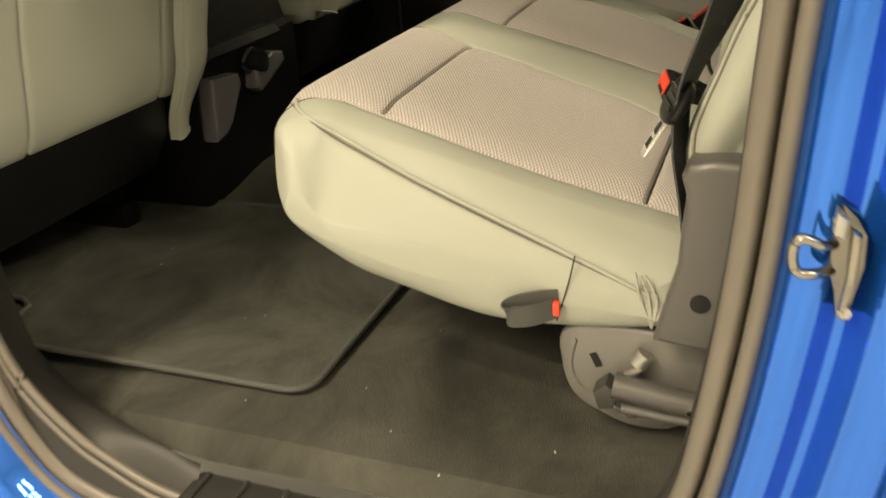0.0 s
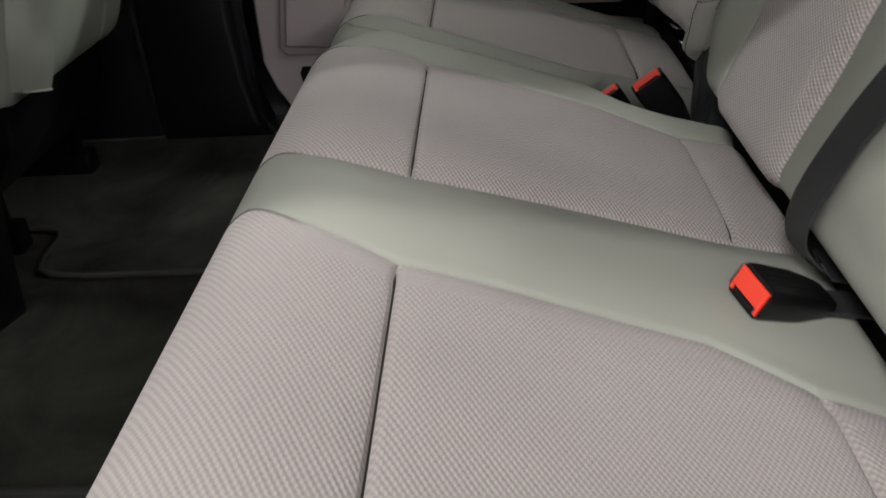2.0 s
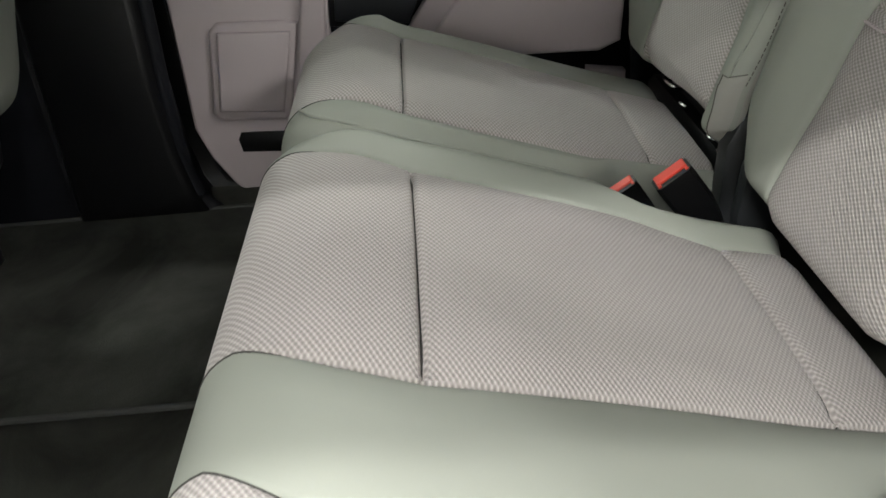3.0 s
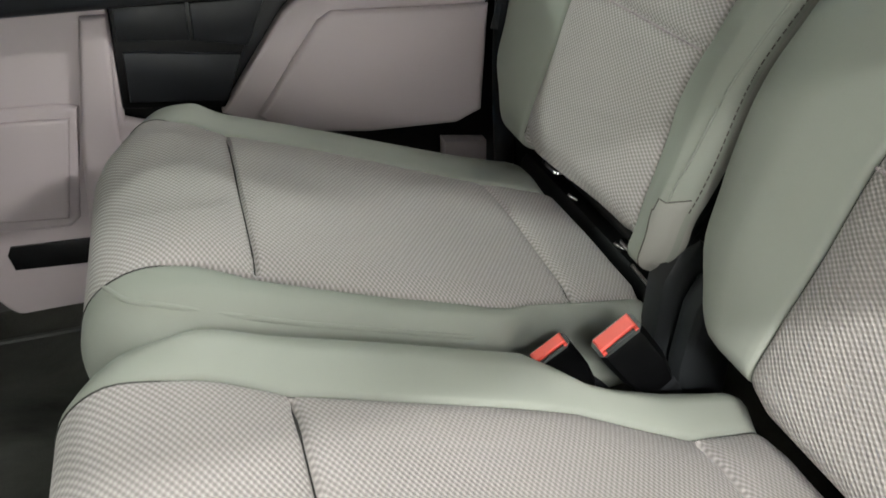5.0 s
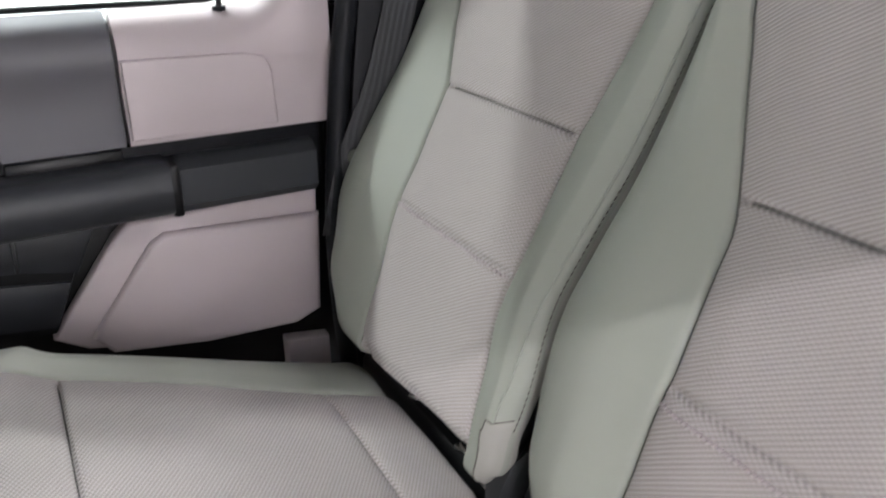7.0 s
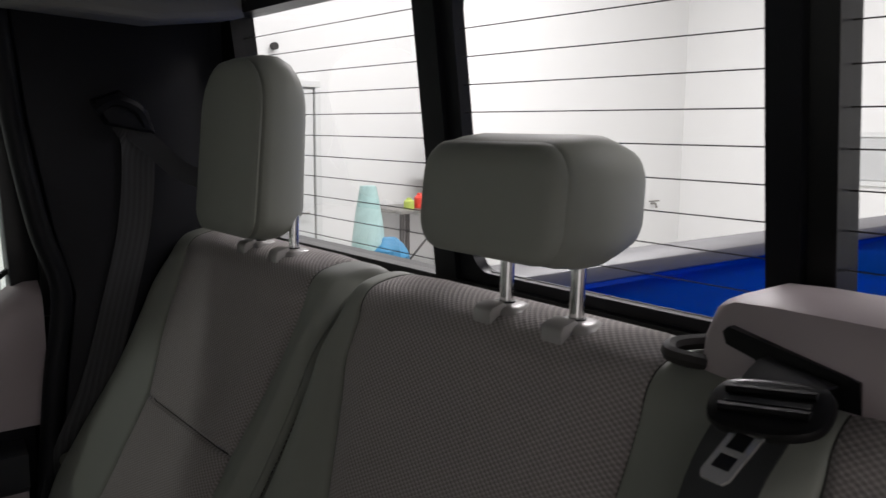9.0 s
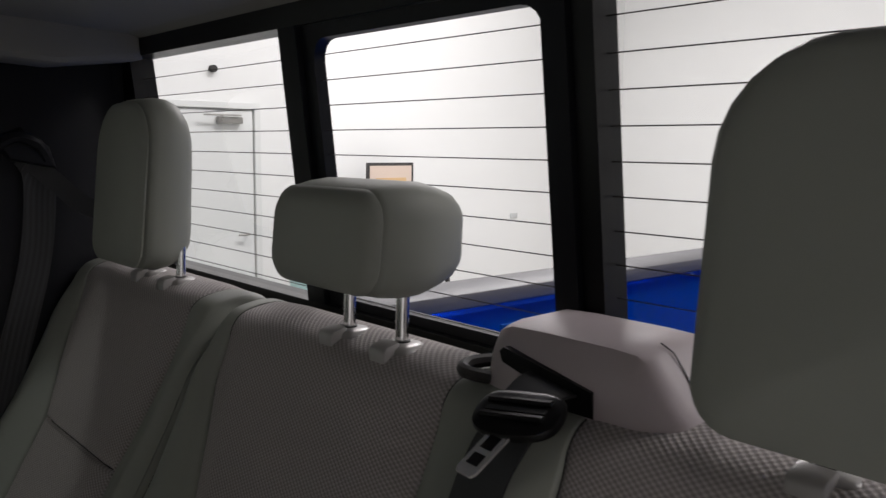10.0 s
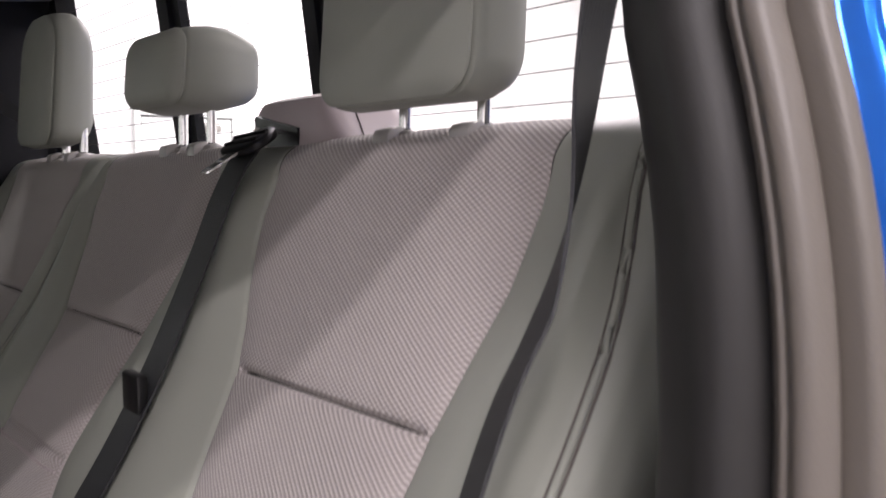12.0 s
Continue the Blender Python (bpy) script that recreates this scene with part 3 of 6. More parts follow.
def cab_shell():
    structure("headliner", prism([(-0.36, 1.185), (-0.3, 1.2), (0.4, 1.235), (1.4, 1.22), (2.0, 1.15), (2.0, 1.19), (1.4, 1.27), (0.4, 1.285), (-0.3, 1.25), (-0.42, 1.22)], "x", -0.695, 0.695, 0.0), HEADLINER, "grey felt headliner under the cab roof", "headliner")
    structure("roof", prism([(-0.44, 1.24), (0.4, 1.305), (1.4, 1.29), (2.1, 1.18), (2.1, 1.2), (1.4, 1.32), (0.4, 1.335), (-0.44, 1.27)], "x", -0.80, 0.80, 0.0), BLUE, "blue painted cab roof", "roof")
    for side in (-1, 1):
        structure("roof_rail", prism([(-0.33, 1.162), (-0.2, 1.145), (0.4, 1.175), (1.4, 1.16), (2.0, 1.10), (2.0, 1.2), (1.4, 1.27), (0.4, 1.285), (-0.33, 1.24)], "x", side * 0.70, side * 0.79, 0.01), HEADLINER, "grey trim along the roof rail", "trim")
    wind = structure("window_3", skin([[Vector((x, y, z)) for y, z in ((2.06, 0.64), (1.95, 1.16))] for x in (-0.8, 0.8)], closed=False, caps=False), PANE_GREEN, "green tinted windscreen", "window")
    for s in (-1, 1):
        structure("window_4", skin([[Vector((s * 0.87, y, z)) for z in (0.66, 1.16)] for y in (1.0, 1.98)], closed=False, caps=False), PANE_GREEN, "green tinted front door glass", "window")
    structure("firewall", box(-0.85, 0.85, 2.05, 2.10, -0.1, 0.62), TRIM_DARK, "dark dashboard closing the front of the cab", "dashboard")
    structure("cab_side_front", box(-0.93, -0.80, 0.99, 2.05, -0.1, 0.66, 0.02), TRIM_DARK, "dark closed front door trim", "door")
    structure("cab_side_front", box(0.80, 0.93, 0.99, 2.05, -0.1, 0.66, 0.02), TRIM_DARK, "dark closed front door trim", "door")
    # Unseen skin that closes the far side; black, not the cab's blue.
    far = thing("far_cab_side", "unseen black outer skin closing the far cab side", "truck cab", (0.93, 0.7, 0.0), kind="structure")
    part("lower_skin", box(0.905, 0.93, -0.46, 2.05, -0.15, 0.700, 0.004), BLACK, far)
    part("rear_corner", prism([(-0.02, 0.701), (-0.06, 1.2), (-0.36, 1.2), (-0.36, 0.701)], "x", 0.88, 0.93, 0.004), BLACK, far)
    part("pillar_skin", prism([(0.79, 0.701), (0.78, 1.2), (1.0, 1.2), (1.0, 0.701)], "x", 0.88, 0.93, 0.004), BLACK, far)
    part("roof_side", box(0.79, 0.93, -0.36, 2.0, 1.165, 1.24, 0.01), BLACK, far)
    structure("back_wall", prism([(-0.20, 0.05), (-0.36, 0.5), (-0.40, 0.79), (-0.46, 0.80), (-0.46, 0.0), (-0.2, 0.0)], "x", -0.84, 0.84, 0.004), BLACK, "black carpeted rear wall of the cab behind the seat", "wall")


cab_shell()


def pillars():
    # Passenger side: rear corner trim, coloured far darker than its twin by the door
    c = thing("rear_pillar_trim", "charcoal plastic rear corner trim with a seat belt slot", "pillar trim", (0.82, -0.2, 0.5), kind="structure")
    outline = [(-0.06, 0.02), (-0.045, 0.35), (-0.065, 0.6), (-0.085, 0.75), (-0.06, 0.85), (-0.035, 1.0), (-0.02, 1.17), (-0.335, 1.17), (-0.345, 0.80), (-0.33, 0.02)]
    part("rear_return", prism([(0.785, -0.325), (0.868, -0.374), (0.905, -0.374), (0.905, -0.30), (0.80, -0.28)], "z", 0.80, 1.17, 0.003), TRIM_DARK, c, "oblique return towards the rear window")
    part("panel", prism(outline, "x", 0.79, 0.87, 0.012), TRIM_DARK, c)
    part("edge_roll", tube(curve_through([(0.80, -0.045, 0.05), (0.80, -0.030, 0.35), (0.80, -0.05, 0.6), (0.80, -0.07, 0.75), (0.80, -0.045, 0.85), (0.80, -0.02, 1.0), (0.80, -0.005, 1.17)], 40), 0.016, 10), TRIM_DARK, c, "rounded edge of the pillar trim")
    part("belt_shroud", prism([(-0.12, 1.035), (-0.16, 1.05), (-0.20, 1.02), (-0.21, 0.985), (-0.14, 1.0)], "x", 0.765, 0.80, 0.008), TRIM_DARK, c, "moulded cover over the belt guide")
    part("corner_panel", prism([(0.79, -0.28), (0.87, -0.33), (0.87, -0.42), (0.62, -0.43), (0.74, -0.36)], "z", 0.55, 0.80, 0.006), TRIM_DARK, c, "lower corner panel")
    # Driver side: the same trim, its slate lightened to stand in for missing light
    d = thing("rear_pillar_trim", "slate plastic rear corner trim beside the open door", "pillar trim", (-0.82, -0.2, 0.5), kind="structure")
    outline = [(-0.100, 0.36), (-0.124, 0.75), (-0.140, 0.9), (-0.168, 1.17), (-0.40, 1.17), (-0.42, 0.78), (-0.36, 0.36)]
    part("panel", leaning(prism(outline, "x", -0.893, -0.839, 0.018, seg=3)), PILLAR_LIGHTENED, d)
    part("front_roll", leaning(tube(curve_through([(-0.862, -0.108, 0.36), (-0.862, -0.128, 0.70), (-0.864, -0.140, 0.85), (-0.866, -0.170, 1.17)], 30), 0.028, 16)), PILLAR_LIGHTENED, d, "rounded front edge of the trim")
    # Middle pillar on the far side
    b = thing("middle_pillar_trim", "dark plastic trim of the pillar between the far doors", "pillar trim", (0.82, 0.88, 0.0), kind="structure")
    part("panel", prism([(0.752, 0.0), (0.775, 0.05), (0.79, 0.13), (0.797, 0.25), (0.79, 1.17), (0.99, 1.17), (1.0, 0.0)], "x", 0.776, 0.87, 0.022, seg=4), BLACK, b, "smooth rounded pillar panel")
    part("edge_roll", tube(curve_through([(0.80, 0.735, -0.01), (0.80, 0.772, 0.03), (0.80, 0.79, 0.1), (0.80, 0.795, 0.25), (0.80, 0.79, 0.5), (0.80, 0.785, 1.17)], 40), 0.014, 10), TRIM_DARK, b, "rounded pillar edge")
    # Middle pillar by the camera
    e = thing("middle_pillar_trim", "dark plastic trim of the pillar ahead of the open door", "pillar trim", (-0.82, 0.92, 0.0), kind="structure")
    part("panel", prism([(0.93, 0.25), (0.90, 1.17), (1.05, 1.17), (1.05, 0.25)], "x", -0.87, -0.79, 0.012), TRIM_DARK, e)


pillars()


def rear_glass():
    """Rear window: fixed panes to either side of a sliding one, black frame, heating lines."""
    def y_at(z):
        return -0.345 - 0.12 * (1.165 - z)

    def bar(x0, x1, z0, z1, t=0.014, lift=0.0, bm=None):
        return skin([[Vector((x, y_at(z) + dy + lift, z)) for z, dy in ((z0, -t), (z0, t), (z1, t), (z1, -t))] for x in (x0, x1)], bm=bm)

    w = thing("window_1", "rear cab window with a sliding middle pane and thin heating lines", "window", (0, -0.38, 0.8), kind="structure")
    part("frame_top", bar(-0.80, 0.82, 1.168, 1.215, 0.02), BLACK, w, "black frame along the top")
    part("frame_foot", bar(-0.80, 0.82, 0.775, 0.826, 0.02), BLACK, w, "black frame along the foot")
    for x0, x1 in ((0.75, 0.82), (-0.84, -0.765)):
        part("frame_side", bar(x0, x1, 0.775, 1.215, 0.02), BLACK, w)
    part("mullion", bar(0.234, 0.273, 0.826, 1.168, 0.014, 0.006), TRIM_DARK, w, "grey-black upright of the slider")
    part("mullion", bar(-0.211, -0.189, 0.826, 1.168, 0.016, 0.004), BLACK, w, "black upright of the slider")
    part("mullion", bar(-0.187, -0.160, 0.826, 1.168, 0.016, 0.010), TRIM_DARK, w, "grey-black upright of the slider")
    # sliding pane's own frame with rounded corners
    def rounded(x0, x1, z0, z1, r):
        pts = []
        for cx, cz, a0 in ((x1 - r, z1 - r, 0), (x0 + r, z1 - r, 90), (x0 + r, z0 + r, 180), (x1 - r, z0 + r, 270)):
            pts += [(cx + r * math.cos(radians(a0 + a)), cz + r * math.sin(radians(a0 + a))) for a in (0, 22, 45, 68, 90)]
        return pts
    inner = rounded(-0.149, 0.214, 0.838, 1.152, 0.026)
    outer = rounded(-0.162, 0.236, 0.824, 1.169, 0.008)
    ring = [[Vector((x, y_at(z) + dy, z)) for x, z in loop] for loop, dy in ((outer, 0.012), (inner, 0.010), (inner, -0.006), (outer, -0.006))]
    part("slider_frame", skin(ring + [ring[0]], caps=False), TRIM_DARK, w, "grey-black frame of the sliding pane")
    for x0, x1 in ((-0.765, -0.211), (-0.149, 0.214), (0.273, 0.75)):
        p = part("pane", skin([[Vector((x, y_at(z), z)) for z in (0.82, 1.17)] for x in (x0, x1)], closed=False, caps=False), PANE, w, smooth=False)
        p.visible_shadow = False
        for k in range(11):
            z = 0.839 + 0.0295 * k
            part("heating_line", tube([(x0, y_at(z) + 0.002, z), (x1, y_at(z) + 0.002, z)], 0.0006, 4), LINE, w, smooth=False)


rear_glass()


def side_glass():
    w = thing("window_2", "side window of the closed far door", "window", (0.87, 0.3, 0.74), kind="structure")
    p = part("pane", box(0.868, 0.873, -0.03, 0.78, 0.70, 1.165), PANE_GREEN, w, smooth=False)
    part("frame_rear", prism([(-0.055, 0.72), (-0.035, 1.18), (0.005, 1.18), (-0.012, 0.74)], "x", 0.85, 0.89, 0.004), BLACK, w)
    part("belt_seal", tube(curve_through([(0.867, 0.80, 0.728), (0.867, 0.24, 0.722), (0.867, 0.10, 0.722), (0.867, 0.04, 0.746), (0.867, -0.02, 0.788), (0.867, -0.04, 0.80)], 40), 0.0045, 8), BLACK, w, "thin black glass seal")
    part("frame_top", box(0.85, 0.89, -0.04, 0.80, 1.155, 1.18, 0.004), BLACK, w)


side_glass()


def truck_bed():
    b = thing("truck_bed", "blue metallic pickup bed with black capped sides, empty", "truck bed", (0, -1.9, 0.0))
    y0, y1 = -0.62, -3.15
    part("bed_floor", box(-0.76, 0.76, y1, y0, 0.02, 0.06), BLUE, b)
    for s in (-1, 1):
        part("bed_side", skin([[Vector((s * x, y, z)) for x, z in ((0.76, 0.06), (0.775, 0.30), (0.79, 0.34), (0.80, 0.62), (0.765, 0.635), (0.76, 0.648), (0.91, 0.650), (0.97, 0.60), (0.98, -0.1), (0.8, -0.1))] for y in (y0, y1)]), BLUE, b, "blue stamped side wall")
        # Black plastic; the light on it is put into this slate grey.
        part("rail_cap", box(s * 0.742, s * 0.90, y1, y0, 0.652, 0.690, 0.008), TRIM_MID, b, "black plastic rail cap, its lit grey put into the colour")
        for k in range(2):
            y = -1.3 - 0.95 * k
            part("tie_down", prism([(y - 0.025, 0.46), (y + 0.025, 0.46), (y + 0.025, 0.58), (y - 0.025, 0.58)], "x", s * 0.775, s * 0.792, 0.006), STEEL, b, "slotted steel tie-down bracket")
    part("front_wall", box(-0.80, 0.80, y0, y0 + 0.04, 0.02, 0.62, 0.01), BLUE, b, "blue bulkhead")
    g = part("tailgate", box(-0.81, 0.81, y1 - 0.06, y1, 0.06, 0.655, 0.012), BLUE, b, "closed blue tailgate with pressed panel")
    part("gate_panel", box(-0.66, 0.66, y1, y1 + 0.012, 0.20, 0.55, 0.01, 3), BLUE, g, "pressed panel")
    part("gate_cap", box(-0.90, 0.90, y1 - 0.065, y1 - 0.002, 0.657, 0.688, 0.006), TRIM_DARK, g, "black tailgate cap")
    for k in range(6):
        x = 0.58 - 0.22 * k
        part("plug", tube([(x, y1 + 0.012, 0.42), (x, y1 + 0.018, 0.42)], 0.02, 14), BLUE, g)


truck_bed()


# ---- the rear bench ----
def stations(lo, hi, seams, step=0.03):
    xs = [lo + (hi - lo) * i / round((hi - lo) / step) for i in range(round((hi - lo) / step) + 1)]
    xs = [x for x in xs if all(abs(x - s) > 0.016 for s in seams)]
    for s in seams:
        xs += [s + d for d in (-0.014, -0.007, -0.0034, -0.0014, 0.0, 0.0014, 0.0034, 0.007, 0.014)]
    return sorted(x for x in xs if lo <= x <= hi)


def lerp_table(x, table):
    for (a, va), (b, vb) in zip(table, table[1:]):
        if a <= x <= b:
            return va + (vb - va) * (x - a) / (b - a)
    return table[0][1] if x < table[0][0] else table[-1][1]


CUSHION = [(-0.006, 0.229), (0.03, 0.2435), (0.10, 0.264), (0.20, 0.296), (0.30, 0.329), (0.38, 0.353), (0.44, 0.368), (0.492, 0.367), (0.524, 0.345), (0.536, 0.305),
           (0.529, 0.256), (0.500, 0.216), (0.43, 0.183), (0.337, 0.155), (0.264, 0.139), (0.193, 0.134), (0.125, 0.138), (0.03, 0.148), (-0.003, 0.154), (-0.015, 0.185)]
BACKREST = [(0.020, 0.298), (0.010, 0.34), (-0.018, 0.405), (-0.046, 0.48), (-0.09, 0.55), (-0.138, 0.62), (-0.188, 0.71), (-0.223, 0.786), (-0.235, 0.818), (-0.258, 0.835),
            (-0.305, 0.838), (-0.340, 0.812), (-0.335, 0.75), (-0.28, 0.62), (-0.21, 0.45), (-0.13, 0.31), (-0.08, 0.272), (-0.02, 0.276)]


def above(y, z):
    """How far a point of the cushion's outline lies over its underside."""
    return z - (0.13 + 0.18 * max(0.0, y - 0.2))


def cushion_pad(lo, hi, inserts, courses, round_lo, round_hi, notch_lo=0.0, notch_hi=0.0, nose_back=0.0, rear=0.063, fore=0.372):
    """courses: for each seam that runs front to back, where it lies across the truck at several depths."""
    seams = [s for pair in inserts for s in pair]

    def inside(x):
        return any(a < x < b for a, b in inserts)

    def relief(x, y, z):
        top = ease((above(y, z) - 0.06) / 0.05) * ease((y + 0.03) / 0.03)
        h = 0.0
        for s in seams:
            h -= 0.006 * bump(x, s, 0.0028)
        for a, b in inserts:
            if a - 0.01 < x < b + 0.01:
                edge = min(1.0, max(0.0, min(x - a, b - x) / 0.035))
                h -= (0.007 * bump(y, fore, 0.0024) + 0.003 * bump(y, fore, 0.010) + 0.007 * bump(y, rear, 0.0026) + 0.003 * bump(y, rear, 0.010)) * ease(edge * 3)
                h += 0.007 * ease(edge) + 0.003 * noise.noise(Vector((x * 7, y * 7, 1.0)))
        if not inside(x):
            near = min(abs(x - s) for s in seams)
            h += 0.010 * ease(near / 0.045) * (ease((x - lo) / 0.10) if round_lo > 0.12 else 0.4 if x > 0.5 else 1)
        return h * top * (1 - ease((y - 0.43) / 0.07))

    def warp(x, y, z):
        anchors = [(lo, lo + notch_lo * ease((0.175 - y) / 0.05))] + sorted((s, lerp_table(y, c)) for s, c in zip(seams, courses)) + [(hi, hi - notch_hi * ease((0.185 - y) / 0.06))]
        f = ease((above(y, z) - 0.015) / 0.05)
        full = [(lo, anchors[0][1])] + [(s, s + (t - s) * f) for s, t in anchors[1:-1]] + [(hi, anchors[-1][1])]
        return lerp_table(x, full)

    def push(x, y, z):
        """The nose falls back towards either end."""
        d = max(0.0, 1 - (x - lo) / 0.14) if round_lo > 0.07 else max(0.0, 1 - (x - lo) / 0.05) * 0.6
        e = max(0.0, 1 - (hi - x) / 0.15) if round_hi > 0.07 else max(0.0, 1 - (hi - x) / 0.05) * 0.6
        full = 0.030 * d * ease((0.292 - z) / 0.06) * ease((y - 0.38) / 0.08) if round_lo > 0.12 else 0.0
        return full + (-(0.046 * max(d, e) ** 0.8 if x < 0 else 0.056 * max(d, e) ** 1.2) - nose_back) * ease((y - 0.36) / 0.13)

    def radius(y, z):
        if round_lo > 0.12:
            return 0.004 + ease((above(y, z) + 0.005) / 0.10) * lerp_table(y, [(0.0, 0.05), (0.121, 0.05), (0.254, 0.065), (0.326, 0.10), (0.406, 0.122), (0.45, 0.105), (0.49, 0.07), (0.515, 0.045), (0.536, 0.038)])
        return radius_hi(y, z)

    def radius_hi(y, z):
        return 0.004 + 0.060 * ease((above(y, z) - 0.03) / 0.09) * (1 - 0.7 * ease((y - 0.46) / 0.05))

    return Pad(CUSHION, stations(lo, hi, seams), round_lo, round_hi, radius, relief, warp, 100,
               [(lambda p: p.x if above(p.x, p.y) > 0.07 else None, fore), (lambda p: p.x if above(p.x, p.y) > 0.05 else None, rear)], 0.008, push, radius_hi)


def backrest_pad(lo, hi, inserts, courses, edges=None):
    seams = [s for pair in inserts for s in pair]
    edges = edges or ([(0.3, lo), (0.85, lo)], [(0.3, hi), (0.85, hi)])

    def front(y, z):
        """1 on the face one leans on, 0 on the rear side."""
        return ease((y + 0.295 + (z - 0.7) * 0.5) / 0.04)

    def relief(x, y, z):
        h = 0.0
        for s in seams:
            h -= 0.005 * bump(x, s, 0.0028)
        for a, b in inserts:
            if a - 0.01 < x < b + 0.01:
                edge = min(1.0, max(0.0, min(x - a, b - x) / 0.035))
                h -= (0.007 * bump(z, 0.622, 0.0024) + 0.003 * bump(z, 0.622, 0.010) + 0.004 * bump(z, 0.490, 0.0024) + 0.002 * bump(z, 0.490, 0.008)) * ease(edge * 3)
                h += 0.007 * ease(edge)
                if lo > 0:
                    h -= 0.024 * ease((0.335 - z) / 0.03) * (0.5 + 0.5 * ease((0.62 - x) / 0.2)) * ease(edge * 4)
        if all(not a < x < b for a, b in inserts):
            near = min(abs(x - s) for s in seams)
            h += 0.016 * ease(near / 0.06) * ease((z - 0.30) / 0.08) * ease((0.84 - z) / 0.1)
        return h * front(y, z) * (1 - 0.7 * ease((z - 0.79) / 0.04)) + (0.004 * ease((-0.25 - x) / 0.35) * ease((z - 0.77) / 0.05) if lo < -0.5 else 0.0)

    def warp(x, y, z):
        f = front(y, z)
        full = [(lo, lerp_table(z, edges[0]))] + sorted((s, s + (lerp_table(z, c) - s) * f) for s, c in zip(seams, courses)) + [(hi, lerp_table(z, edges[1]))]
        return lerp_table(x, full)

    def radius(y, z):
        return 0.026 + 0.02 * ease((z - 0.74) / 0.1)

    pad = Pad(BACKREST, stations(lo, hi, seams), 0.05, 0.05, radius, relief, warp, 100,
              [(lambda p: p.y if front(p.x, p.y) > 0.5 else None, 0.622), (lambda p: p.y if front(p.x, p.y) > 0.5 else None, 0.490)], 0.008)
    pad.front = front
    return pad


def zone_of(inserts, test, inner):
    def zone(x, y, z):
        if inner and x < inner:
            return "edge" if x > inner - 2.01 else "inner"
        for k, (a, b) in enumerate(inserts):
            if a < x < b and test(y, z):
                return k
        return "cover"
    return zone


def upholster(ob, pad, inserts, test, cloth, word, inner=None):
    for key, bm in pad.pieces(zone_of(inserts, test, inner)).items():
        if key == "edge":
            part("edge_strip", bm, VINYL_WARM, ob, "taupe strip along the backrest's inner edge")
        elif key == "inner":
            # Blackened to paint in the shade between the two backrests.
            part("inner_side", bm, BLACK, ob, "inner side of the backrest, blackened as the dark of the gap")
        elif key == "cover":
            part(word + "_cover", bm, VINYL, ob, "smooth grey-green vinyl bolsters and sides", crease=78)
        else:
            part(word + "_insert", bm, cloth, ob, "woven warm grey cloth insert")


def on_top(y, z):
    return above(y, z) > 0.035 and y > -0.03


WIDE_INSERTS = [(-0.634, -0.345), (-0.165, 0.141)]
WIDE_COURSES = [[(0.0, -0.633), (0.063, -0.636), (0.15, -0.65), (0.25, -0.655), (0.372, -0.642), (0.43, -0.642), (0.484, -0.655), (0.52, -0.68)],
                [(0.0, -0.38), (0.063, -0.370), (0.135, -0.330), (0.25, -0.322), (0.372, -0.316), (0.42, -0.292), (0.50, -0.25)],
                [(0.0, -0.14), (0.063, -0.145), (0.24, -0.160), (0.372, -0.172), (0.43, -0.165), (0.50, -0.14)],
                [(-0.03, 0.128), (0.07, 0.118), (0.156, 0.147), (0.29, 0.155), (0.372, 0.162), (0.42, 0.176), (0.49, 0.185)]]
NARROW_INSERTS = [(0.311, 0.602)]
NARROW_COURSES = [[(0.0, 0.33), (0.083, 0.312), (0.163, 0.294), (0.273, 0.296), (0.378, 0.313), (0.43, 0.326), (0.467, 0.330), (0.50, 0.324)],
                  [(0.0, 0.575), (0.077, 0.585), (0.23, 0.612), (0.372, 0.624), (0.46, 0.640), (0.51, 0.66)]]
WIDE_BACK_INSERTS = [(-0.614, -0.34), (-0.117, 0.157)]
WIDE_BACK_COURSES = [[(0.3, -0.622), (0.5, -0.626), (0.62, -0.626), (0.67, -0.636), (0.72, -0.650), (0.78, -0.657), (0.84, -0.664)],
                     [(0.3, -0.40), (0.52, -0.385), (0.62, -0.347), (0.66, -0.324), (0.69, -0.302), (0.73, -0.281), (0.76, -0.274), (0.84, -0.278)],
                     [(0.3, -0.11), (0.5, -0.108), (0.62, -0.117), (0.72, -0.141), (0.84, -0.142)],
                     [(0.31, 0.121), (0.5, 0.122), (0.60, 0.143), (0.68, 0.19), (0.76, 0.232), (0.84, 0.232)]]
NARROW_BACK_INSERTS = [(0.363, 0.640)]
NARROW_BACK_COURSES = [[(0.32, 0.324), (0.38, 0.338), (0.44, 0.352), (0.5, 0.349), (0.57, 0.360), (0.62, 0.369), (0.74, 0.352), (0.84, 0.345)],
                       [(0.32, 0.600), (0.43, 0.612), (0.53, 0.620), (0.625, 0.648), (0.69, 0.695), (0.73, 0.714), (0.80, 0.725), (0.84, 0.725)]]

WIDE_PAD = cushion_pad(-0.738, 0.243, WIDE_INSERTS, WIDE_COURSES, 0.13, 0.05, 0.0, 0.058)
NARROW_PAD = cushion_pad(0.25, 0.725, NARROW_INSERTS, NARROW_COURSES, 0.05, 0.08, 0.045, 0.0, 0.010, 0.078, 0.377)
WIDE_BACK_PAD = backrest_pad(-0.775, 0.270, WIDE_BACK_INSERTS, WIDE_BACK_COURSES, ([(0.3, -0.735), (0.40, -0.768), (0.85, -0.775)], [(0.3, 0.205), (0.36, 0.238), (0.42, 0.256), (0.5, 0.267), (0.85, 0.27)]))
